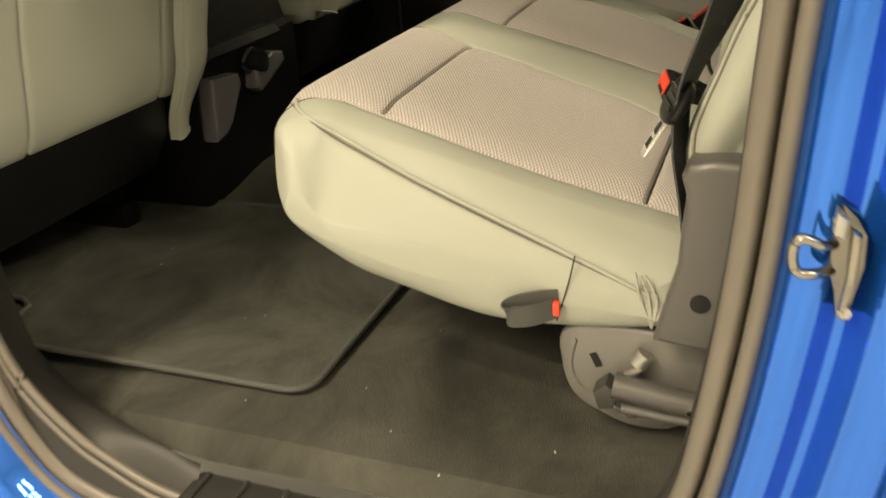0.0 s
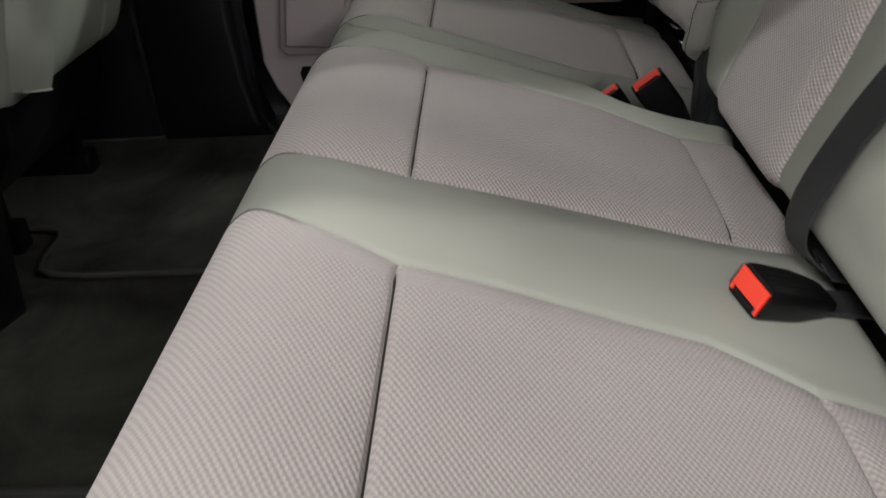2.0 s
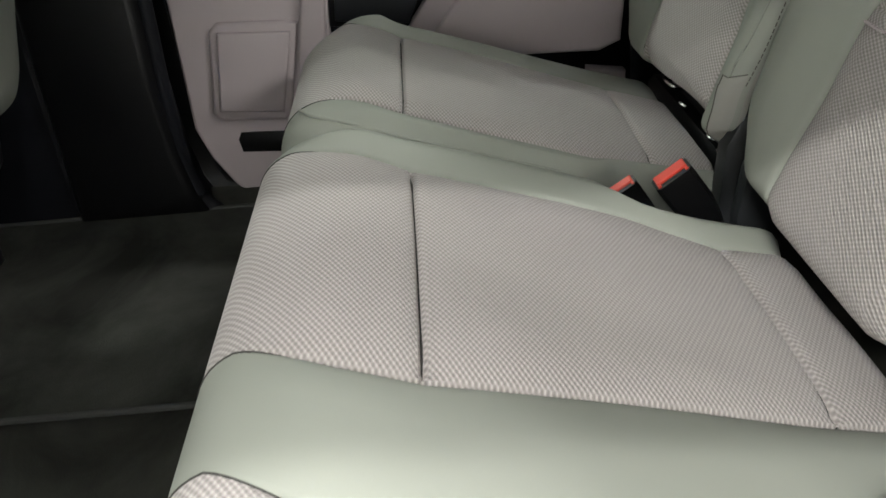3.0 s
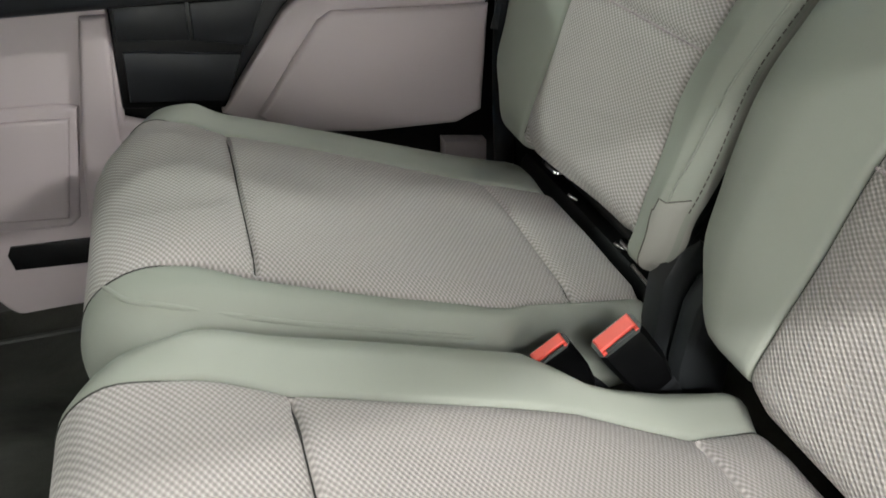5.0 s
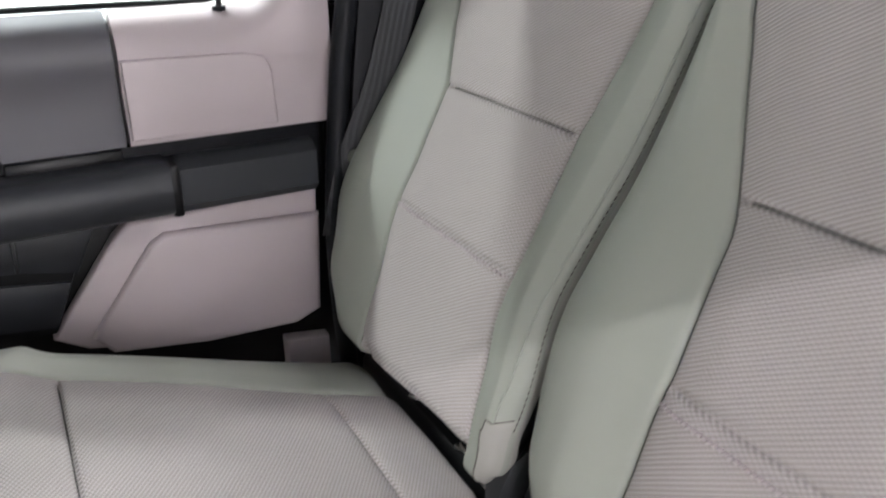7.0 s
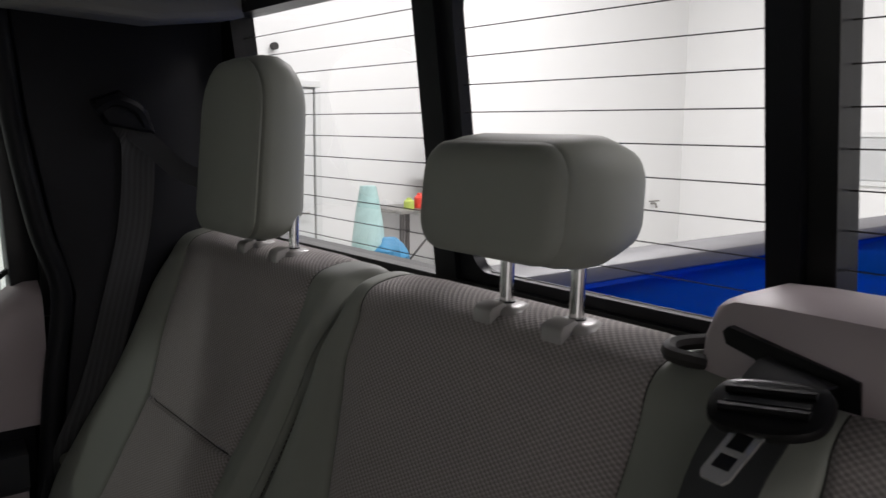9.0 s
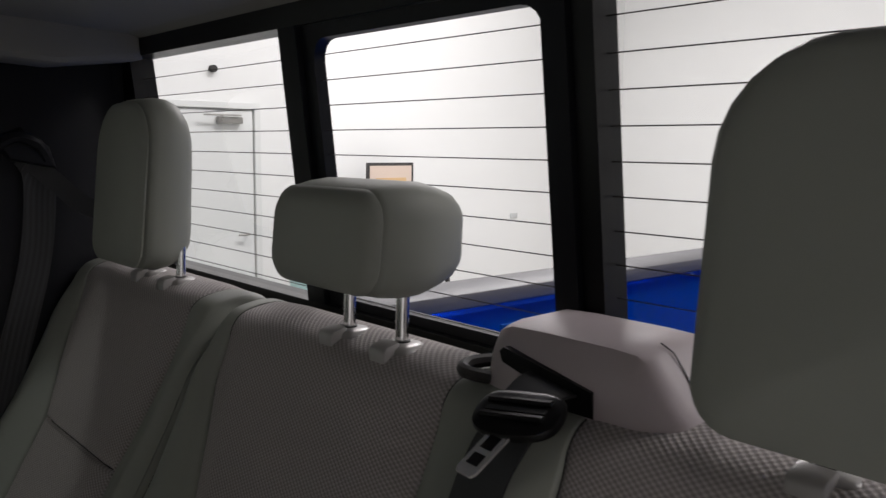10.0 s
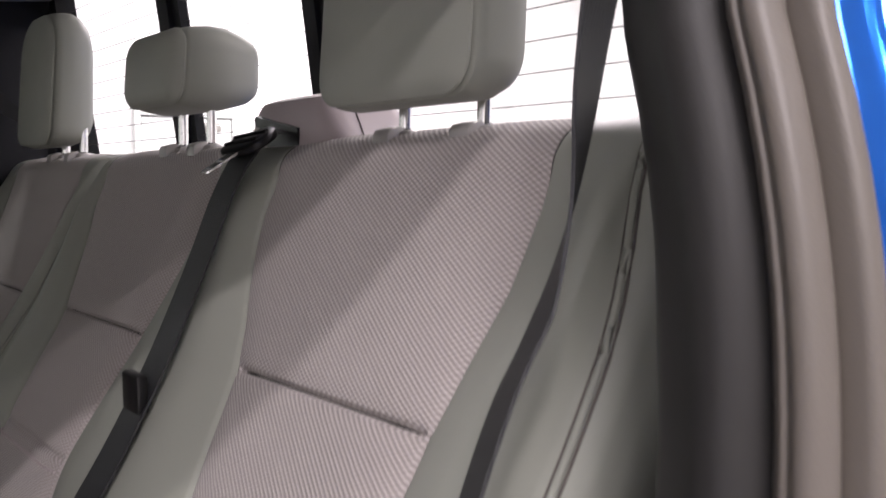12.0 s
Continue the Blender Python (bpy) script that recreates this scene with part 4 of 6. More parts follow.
NARROW_BACK_PAD = backrest_pad(0.279, 0.785, NARROW_BACK_INSERTS, NARROW_BACK_COURSES, ([(0.28, 0.292), (0.33, 0.276), (0.38, 0.269), (0.44, 0.273), (0.5, 0.279), (0.85, 0.279)], [(0.3, 0.69), (0.36, 0.74), (0.45, 0.78), (0.6, 0.79), (0.85, 0.785)]))

WIDE_SEAT = thing("bench_seat", "wide two-seat rear bench in grey-green vinyl with woven cloth inserts", "car seat", (-0.25, 0.2, 0.12), group="rear seats")
upholster(WIDE_SEAT, WIDE_PAD, WIDE_INSERTS, on_top, CLOTH_SEAT, "cushion")
upholster(WIDE_SEAT, WIDE_BACK_PAD, WIDE_BACK_INSERTS, lambda y, z: WIDE_BACK_PAD.front(y, z) > 0.4, CLOTH_BACK, "backrest")
NARROW_SEAT = thing("single_seat", "single rear seat in grey-green vinyl with woven cloth insert", "car seat", (0.5, 0.2, 0.12), group="rear seats")
upholster(NARROW_SEAT, NARROW_PAD, NARROW_INSERTS, on_top, CLOTH_SEAT, "cushion")
upholster(NARROW_SEAT, NARROW_BACK_PAD, NARROW_BACK_INSERTS, lambda y, z: NARROW_BACK_PAD.front(y, z) > 0.4, CLOTH_BACK, "backrest", 0.2795)


def on_pad(pad, x, y, lift=0.0):
    """The place on top of a cushion at x and y of its outline."""
    i = min((k for k in range(len(pad.ring)) if above(pad.ring[k].x, pad.ring[k].y) > 0.045 + 0.05 * (pad.ring[k].x < 0.45)), key=lambda k: abs(pad.ring[k].x - y))
    n = pad.normal[i]
    return pad.at(x, i) + Vector((0, n.x, n.y)) * lift


def skin_piping(ob, pad, course, radius, material=None):
    """Piping laid on the skin as near as can be to the course."""
    grid = [(x, pad.at(x, i)) for x in (pad.lo + 0.12 * k / 40 for k in range(41)) for i in range(len(pad.ring))]
    pts = []
    for p in course:
        q = min(grid, key=lambda g: (g[1] - p).length)[1]
        pts.append(q + (q - Vector((pad.lo + 0.10, q.y, q.z - 0.08))).normalized() * 0.0015)
    for _ in range(10):
        pts = [pts[0]] + [(a + b * 2 + c) / 4 for a, b, c in zip(pts, pts[1:], pts[2:])] + [pts[-1]]
    part("piping", tube(curve_through(pts, 60), radius, 8), material or VINYL, ob, "sewn vinyl piping" if material is None else "brown stitched seam below the piping")


def piping(ob, pad, course, radius=0.0026):
    pts = [on_pad(pad, x, y, 0.0008) for x, y in course]
    part("piping", tube(curve_through(pts, 60), radius, 8), VINYL, ob, "sewn vinyl piping")


END_COURSE = curve_through([(-0.658, 0.484, 0.370), (-0.6757, 0.4685, 0.3637), (-0.6896, 0.4523, 0.3600), (-0.6973, 0.4285, 0.350), (-0.698, 0.4083, 0.3380), (-0.7004, 0.3657, 0.3195), (-0.7094, 0.3219, 0.3012), (-0.7173, 0.2793, 0.2867), (-0.7266, 0.2376, 0.2730),
                            (-0.7303, 0.2016, 0.2594), (-0.738, 0.121, 0.230), (-0.74, 0.035, 0.191)], 30)
skin_piping(WIDE_SEAT, WIDE_PAD, END_COURSE, 0.0026)
skin_piping(WIDE_SEAT, WIDE_PAD, [p + Vector((-0.002, 0.0, -0.0050 * ease((0.475 - p.y) / 0.03))) for p in END_COURSE], 0.0011, THREAD)


def sunk_seam(ob, pts, radius=0.001, material=None):
    part("seam", tube(pts, radius, 6), material or SEAM, ob, "thin sewn seam")


def cross_seam(ob, pad, a, b, pick, radius=0.0011):
    """A seam across an insert, from side to side, at the outline's point that pick() names."""
    i = min(range(len(pad.ring)), key=lambda k: pick(pad.ring[k]))
    sunk_seam(ob, [pad.at(x, i) for x in (a + (b - a) * k / 24 for k in range(25))], radius)


def edge_seam(ob, pad, x, keep):
    idx = [k for k in range(len(pad.ring)) if keep(pad.ring[k])]
    start = next(k for k in range(len(idx)) if idx[k] - idx[k - 1] != 1)
    idx = idx[start:] + idx[:start]
    sunk_seam(ob, [pad.at(x, k) for k in idx], 0.0009)


for seat, pad, inserts, fore, rear in ((WIDE_SEAT, WIDE_PAD, WIDE_INSERTS, 0.372, 0.063), (NARROW_SEAT, NARROW_PAD, NARROW_INSERTS, 0.377, 0.078)):
    for a, b in inserts:
        for y in (fore, rear):
            cross_seam(seat, pad, a, b, lambda p: abs(p.x - y) + (9 if above(p.x, p.y) < 0.06 else 0), 0.0014 if y > 0.1 else 0.0021)
        for x in (a, b):
            edge_seam(seat, pad, x, lambda p: above(p.x, p.y) > 0.06 and p.x > 0.0)
for seat, pad, inserts in ((WIDE_SEAT, WIDE_BACK_PAD, WIDE_BACK_INSERTS), (NARROW_SEAT, NARROW_BACK_PAD, NARROW_BACK_INSERTS)):
    for a, b in inserts:
        cross_seam(seat, pad, a, b, lambda p: abs(p.y - 0.622) + (9 if pad.front(p.x, p.y) < 0.5 else 0), 0.0012)
        for x in (a, b):
            edge_seam(seat, pad, x, lambda p: pad.front(p.x, p.y) > 0.6 and p.y > 0.31)

# the cushion's end: an upright seam and the gathered piece behind it
sunk_seam(WIDE_SEAT, curve_through([(-0.744, 0.119, 0.234), (-0.7452, 0.124, 0.21), (-0.7452, 0.132, 0.18), (-0.744, 0.140, 0.154)], 14), 0.0009)
for dy, dz in ((0.0, 0.0), (0.009, 0.004), (-0.008, 0.002)):
    part("fold", tube(curve_through([(-0.741, 0.052 + dy * 0.6, 0.216 + dz), (-0.7445, 0.043 + dy, 0.195), (-0.7445, 0.040 + dy * 0.5, 0.174), (-0.742, 0.040, 0.157)], 14), 0.0012, 8), VINYL_WARM, WIDE_SEAT, "soft gathered fold")

SIDE_COURSE = curve_through([(0.3207, 0.4936, 0.3624), (0.2953, 0.4848, 0.3662), (0.287, 0.4749, 0.3634), (0.2707, 0.4338, 0.3588), (0.2595, 0.364, 0.3373), (0.2565, 0.29, 0.313), (0.255, 0.21, 0.287)], 26)
skin_piping(NARROW_SEAT, NARROW_PAD, SIDE_COURSE, 0.0022)
piping(WIDE_SEAT, WIDE_PAD, [(0.221, 0.468), (0.225, 0.45), (0.228, 0.42), (0.229, 0.40)], 0.0018)


def patch_on(ob, pad, name, material, label, edge, z0, z1, n=16, lift=0.0016):
    """A thin sewn piece on the face of a backrest, from its inner side out to edge(t)."""
    rows = []
    for k in range(n + 1):
        t = k / n
        z = z0 + (z1 - z0) * t
        i = min((j for j in range(len(pad.ring)) if pad.front(pad.ring[j].x, pad.ring[j].y) > 0.5), key=lambda j: abs(pad.ring[j].y - z))
        q = Vector((0, pad.normal[i].x, pad.normal[i].y))
        row = []
        for m in range(9):
            x = pad.lo + 0.001 + (edge(t) - pad.lo - 0.001) * m / 8
            row.append(pad.at(x, i) + q * (lift if m < 8 else -0.0008))
        rows.append(row)
    part(name, skin(rows, closed=False, caps=False), material, ob, label)
    sunk_seam(ob, [r[-1].lerp(r[-2], 0.55) + Vector((0, 0.0012, 0.0006)) for r in rows], 0.0007, THREAD)


patch_on(NARROW_SEAT, NARROW_BACK_PAD, "corner_flap", VINYL_WARM, "taupe sewn flap at the backrest's foot", lambda t: 0.281 + 0.036 * (math.sqrt(max(0.0, 1 - (1 - (1 - t) / 0.28) ** 2)) if t > 0.72 else 1 - 0.15 * (0.72 - t)), 0.283, 0.374, 24)


def back_piping(ob, pad, course, z0, z1, radius=0.0026, material=None, lift=0.0006):
    """A sewn line up a backrest's face, at the places across the truck that the course gives by height."""
    idx = [k for k in range(len(pad.ring)) if pad.front(pad.ring[k].x, pad.ring[k].y) > 0.5 and z0 < pad.ring[k].y < z1]
    idx.sort(key=lambda k: pad.ring[k].y)
    pts = []
    for k in idx:
        want = lerp_table(pad.ring[k].y, course)
        lo, hi = pad.lo, pad.hi
        for _ in range(30):
            mid = (lo + hi) / 2
            lo, hi = (mid, hi) if pad.at(mid, k).x < want else (lo, mid)
        pts.append(pad.at(lo, k) + Vector((0, pad.normal[k].x, pad.normal[k].y)) * lift)
    part("piping" if material is None else "seam", tube(pts, radius, 8), material or VINYL, ob, "sewn vinyl piping" if material is None else "brown stitched seam")


OUTER_LINE = [(0.34, -0.744), (0.50, -0.752), (0.62, -0.756), (0.69, -0.7587), (0.72, -0.7575), (0.753, -0.754), (0.787, -0.7456), (0.82, -0.742)]
back_piping(WIDE_SEAT, WIDE_BACK_PAD, [(z, x + 0.0032) for z, x in OUTER_LINE], 0.34, 0.830, 0.0026)
back_piping(WIDE_SEAT, WIDE_BACK_PAD, [(z, x - 0.0004) for z, x in OUTER_LINE], 0.34, 0.822, 0.0010, THREAD, 0.0004)
back_piping(WIDE_SEAT, WIDE_BACK_PAD, [(z, x + 0.0066) for z, x in OUTER_LINE], 0.34, 0.822, 0.0008, THREAD, 0.0002)
back_piping(NARROW_SEAT, NARROW_BACK_PAD, [(0.36, 0.2855), (0.83, 0.2855)], 0.36, 0.83, 0.0014)


def stitches(ob, pad, xs, z):
    """A run of small stitches along the lower seam of a backrest."""
    i = min((k for k in range(len(pad.ring)) if pad.front(pad.ring[k].x, pad.ring[k].y) > 0.5), key=lambda k: abs(pad.ring[k].y - z))
    n = pad.normal[i]
    bm = bmesh.new()
    x = xs[0]
    while x < xs[1]:
        p = pad.at(x, i) + Vector((0, n.x, n.y)) * 0.0010
        q = pad.at(x + 0.0042, i) + Vector((0, n.x, n.y)) * 0.0010
        tube([p, q], 0.0015, 5, bm=bm)
        x += 0.0062
    part("stitching", bm, TRIM, ob, "pale sewing thread")["kind"] = "stuff"


def upright_stitches(ob, pad, x, z0, z1):
    """A run of dark stitches up the side of a backrest."""
    idx = sorted((k for k in range(len(pad.ring)) if pad.front(pad.ring[k].x, pad.ring[k].y) > 0.5 and z0 < pad.ring[k].y < z1), key=lambda k: pad.ring[k].y)
    line = [pad.at(x, k) + Vector((0, pad.normal[k].x, pad.normal[k].y)) * 0.0007 for k in idx]
    bm = bmesh.new()
    for a, b in zip(line, line[1:]):
        n = max(1, round((b - a).length / 0.0066))
        for j in range(n):
            tube([a.lerp(b, (j + 0.15) / n), a.lerp(b, (j + 0.8) / n)], 0.0007, 5, bm=bm)
    part("stitching", bm, THREAD, ob, "brown sewing thread")["kind"] = "stuff"


upright_stitches(NARROW_SEAT, NARROW_BACK_PAD, 0.2797, 0.36, 0.81)
stitches(WIDE_SEAT, WIDE_BACK_PAD, (-0.112, 0.15), 0.478)
stitches(NARROW_SEAT, NARROW_BACK_PAD, (0.366, 0.636), 0.486)


# Made-up black bar: its colour gives the darkness of the gap.
part("gap_dark_bar", prism([(-0.075, 0.20), (-0.020, 0.20), (-0.022, 0.222), (-0.03, 0.232), (-0.075, 0.235)], "x", 0.265, 0.70, 0.004), BLACK, NARROW_SEAT, "black bar standing for the dark of the gap under the backrest")
for x in (0.42, 0.545):
    part("gap_clip", tube(curve_through([(x, -0.036, 0.2335), (x + 0.008, -0.029, 0.2375), (x + 0.016, -0.034, 0.2335)], 8), 0.0022, 8), CHROME, NARROW_SEAT, "small bright wire clip")


def rounded_rect(x0, x1, z0, z1, low, high, n=6):
    pts = []
    for cx, cz, r, a0 in ((x1 - high, z1 - high, high, 0), (x0 + high, z1 - high, high, 90), (x0 + low, z0 + low, low, 180), (x1 - low, z0 + low, low, 270)):
        pts += [(cx + r * math.cos(radians(a0 + 90 * k / n)), cz + r * math.sin(radians(a0 + 90 * k / n))) for k in range(n + 1)]
    return pts


def head_restraint(label, x0, x1, z0, z1, posts, z_seat, low, high, depth=0.115, y0=-0.203, chin=0.0):
    """An upholstered pad on two posts: a flat front panel, a sewn edge, a deep side band that swells, and a rounded rear."""
    rings = []
    for f, inset in ((0.0, 0.085), (0.006, 0.06), (0.018, 0.035), (0.034, 0.018), (0.066, 0.007), (0.10, 0.0016), (0.122, 0.0008), (0.132, 0.0052), (0.146, 0.0062), (0.160, 0.0022), (0.182, -0.0006),
                     (0.28, -0.0036), (0.42, -0.0058), (0.58, -0.0052), (0.74, 0.0006), (0.86, 0.011), (0.94, 0.026), (0.985, 0.048), (1.0, 0.085)):
        inset = inset * min(1.0, (z1 - z0) * 0.42 / 0.085) if inset > 0 else inset
        loop = rounded_rect(x0 + inset, x1 - inset, z0 + inset + chin * f, z1 - inset, max(0.003, low - inset * 0.7), max(0.003, high - inset * 0.7))
        rings.append([Vector((x, y0 - f * depth - 0.10 * (z - z0) * (1 - 0.6 * f), z)) for x, z in loop])
    ob = thing("head_restraint", label, "head restraint", ((x0 + x1) / 2, y0 - 0.05, z_seat), group="rear head restraints")
    part("pad", skin(rings), VINYL, ob, "grey-green upholstered pad with sewn edges")
    for x in posts:
        y = -0.271
        part("post", tube([(x, y, z_seat - 0.03), (x, y - 0.003, z0 + 0.035)], 0.0064, 16), CHROME, ob, "bright chrome post")
        loop = curve_through([(-0.024, 0.012, 0), (-0.010, 0.018, 0), (0.012, 0.017, 0), (0.022, 0.004, 0), (0.020, -0.014, 0), (0.0, -0.022, 0), (-0.018, -0.014, 0)], 28, True)
        base = skin([[Vector((x - 0.003 + p.x * k, y + p.y * k, z_seat + h)) for p in loop] for h, k in ((-0.012, 1.0), (-0.002, 1.0), (0.002, 0.94), (0.0045, 0.78), (0.0055, 0.5))])
        guide = part("guide", base, GUIDE, ob, "pale grey plastic post guide")
        part("post_hole", tube([(x, y, z_seat + 0.003), (x, y, z_seat + 0.0068)], 0.0092, 16), BLACK, guide, "dark hole round the post")
        profile = [(y + 0.030, z_seat - 0.010), (y + 0.030, z_seat + 0.001), (y + 0.027, z_seat + 0.0052), (y + 0.013, z_seat + 0.0088), (y + 0.010, z_seat + 0.006), (y + 0.010, z_seat - 0.010)]
        part("release_button", prism(profile, "x", x - 0.013, x + 0.011, 0.002), GUIDE, guide, "pale release button")
    return ob


head_restraint("tall rounded grey-green head restraint on chrome posts, near the open door", -0.589, -0.381, 0.862, 1.087, (-0.547, -0.441), 0.838, 0.030, 0.066, 0.098, -0.203, 0.010)
head_restraint("low wide grey-green head restraint on chrome posts, middle seat", -0.068, 0.106, 0.892, 0.989, (-0.040, 0.046), 0.838, 0.028, 0.030, 0.135, -0.205)
head_restraint("tall rounded grey-green head restraint on chrome posts, by the far window", 0.446, 0.634, 0.856, 1.085, (0.453, 0.548), 0.838, 0.030, 0.066, 0.098, -0.203, 0.010)


def front_seat(x0, x1, dy, label, side, foot=0.20):
    outline = [(1.02, 0.262), (0.985, 0.308), (0.955, 0.42), (0.90, 0.60), (0.86, 0.78), (0.90, 0.83), (0.97, 0.80), (1.02, 0.62), (1.08, 0.42), (1.12, 0.30), (1.09, 0.262)]
    outline = [(y + dy, z) for y, z in outline]
    seams = [x0 + 0.10, x1 - 0.115]

    def relief(x, y, z):
        return -0.005 * (bump(x, seams[0], 0.003) + bump(x, seams[1], 0.003))

    pad = Pad(outline, stations(x0, x1, seams), 0.05, 0.05, lambda y, z: 0.03, relief, None, 70, (), 0.012)
    ob = thing("front_seat", label, "car seat", ((x0 + x1) / 2, 1.1 + dy, 0.0), group="front seats")
    part("backrest", pad.pieces(lambda x, y, z: 0)[0], VINYL, ob, "plain grey-green vinyl seat back")
    for s in seams:
        part("seam", tube([pad.at(s, i) for i in range(len(pad.ring)) if pad.ring[i].x < 1.02 + dy - 0.3 * (pad.ring[i].y - 0.25) and 0.29 < pad.ring[i].y < 0.78], 0.0012, 6), SEAM, ob)
    edge = x1 if side > 0 else x0
    rows = []
    for k in range(25):
        t = k / 24
        z = foot + (0.742 - foot) * t
        drop = 0.020 * (1 - t) ** 3
        y = 1.0 + dy - 0.055 * ease((z - 0.2) / 0.16) - 0.30 * max(0.0, z - 0.36)
        inner = edge - side * (0.093 + 0.007 * ease((z - 0.3) / 0.2))
        outer = edge - side * (0.062 - 0.042 * ease((z - 0.18) / 0.14))
        rows.append([Vector((inner + (outer - inner) * f, y + o, z - drop * (0.5 - f))) for f, o in ((0.0, 0.020), (0.03, 0.004), (0.10, -0.003), (0.30, -0.007), (0.60, -0.008), (0.85, -0.003), (0.96, 0.008), (1.0, 0.030))])
    part("side_bolster", skin(rows, closed=False, caps=False), VINYL, ob, "vinyl side bolster reaching down past the seat back")
    part("piping", tube([r[1] + Vector((0, -0.001, 0)) for r in rows], 0.0022, 8), VINYL, ob, "sewn piping along the bolster")
    part("hem", tube([p + Vector((0, -0.001, 0)) for p in rows[0][1:7]], 0.002, 8), VINYL_WARM, ob, "sewn hem at the bolster's foot")
    part("back_shield", prism([(y + dy, z) for y, z in ((1.005, 0.29), (1.02, 0.20), (1.07, 0.13), (1.14, 0.13), (1.13, 0.26))], "x", x0 + 0.015, x1 - 0.09, 0.012), BLACK, ob, "black plastic lower back shield")
    part("seat_base", box(x0 + 0.02, x1 - 0.02, 1.12 + dy, 1.55, 0.20, 0.34, 0.03, 3), VINYL, ob, "seat cushion seen from behind")
    for x in (x0 + 0.06, x1 - 0.12):
        part("seat_rail", box(x, x + 0.045, 1.09, 1.55, 0.0, 0.05, 0.005), BLACK, ob, "black seat rail")
        part("riser", box(x + 0.005, x + 0.04, 1.11, 1.5, 0.05, 0.21, 0.006), BLACK, ob)
    return ob


front_seat(-0.76, -0.25, -0.062, "driver's seat with plain grey-green vinyl back and black lower shield", 1, 0.196)
front_seat(0.26, 0.74, 0.0, "front passenger seat with plain grey-green vinyl back", -1, 0.285)


def console():
    c = thing("centre_console", "dark plastic console end with grey fold-out holders", "console", (-0.07, 1.0, 0.0))
    part("body", prism([(0.985, 0.0), (0.96, 0.20), (0.955, 0.305), (0.975, 0.315), (1.0, 0.42), (1.7, 0.42), (1.7, 0.0)], "x", -0.245, 0.13, 0.010), BLACK, c, "black console body")
    part("holder", prism([(-0.234, 0.268), (-0.146, 0.258), (-0.144, 0.234), (-0.192, 0.172), (-0.214, 0.156), (-0.250, 0.150)], "y", 0.926, 0.965, 0.007, seg=3), TRIM_MID, c, "grey tapered holder")
    part("holder", prism([(-0.082, 0.246), (-0.012, 0.270), (0.026, 0.262), (0.032, 0.240), (-0.042, 0.210), (-0.072, 0.200), (-0.088, 0.212)], "y", 0.930, 0.965, 0.007, seg=3), TRIM_MID, c, "grey tapered holder")
    part("ledge", prism([(0.935, 0.302), (0.95, 0.318), (0.975, 0.318), (0.975, 0.298), (0.945, 0.295)], "x", -0.25, 0.04, 0.004), TRIM_DARK, c)
    part("knob", tube([(-0.068, 0.96, 0.262), (-0.068, 0.945, 0.262), (-0.066, 0.918, 0.262)], 0.019, 16, squash=1.15), TRIM_DARK, c)
    part("socket_ring", tube(curve_through([(-0.098, 0.95, 0.262), (-0.068, 0.945, 0.288), (-0.040, 0.95, 0.262), (-0.068, 0.945, 0.237)], 24, True), 0.004, 8, True), ARM, c)


console()


# ---- things on and round the bench ----
def floor_mat(x0, x1, y0, y1, label, notch=None):
    r = 0.035
    pts = []
    for cx, cy, a0 in ((x1 - r, y1 - r, 0), (x0 + r, y1 - r, 90), (x0 + r, y0 + r, 180), (x1 - r, y0 + r, 270)):
        pts += [(cx + r * math.cos(radians(a0 + a)), cy + r * math.sin(radians(a0 + a))) for a in range(0, 91, 15)]
    if notch:
        pts[7:14] = notch
    m = thing("floor_mat", label, "floor mat", ((x0 + x1) / 2, (y0 + y1) / 2, 0.003), group="rear floor mats")
    part("carpet_pad", prism(pts, "z", 0.002, 0.009, 0.0), MAT, m)
    part("binding", tube([(x, y, 0.009) for x, y in pts], 0.0045, 8, True), BINDING, m, "dark stitched edge binding")
    return m


floor_mat(-0.760, -0.217, 0.466, 1.30, "black pile floor mat with bound edge, slightly dusty", [(-0.645, 1.30), (-0.645, 1.14), (-0.648, 1.07), (-0.665, 1.042), (-0.70, 1.032), (-0.74, 1.02), (-0.760, 0.99)])
floor_mat(0.235, 0.79, 0.50, 1.32, "black pile floor mat with bound edge and notched corner", [(0.393, 1.32), (0.394, 1.15), (0.398, 1.09), (0.388, 1.055), (0.362, 1.042), (0.29, 1.040), (0.256, 1.028), (0.240, 0.995), (0.235, 0.95)])


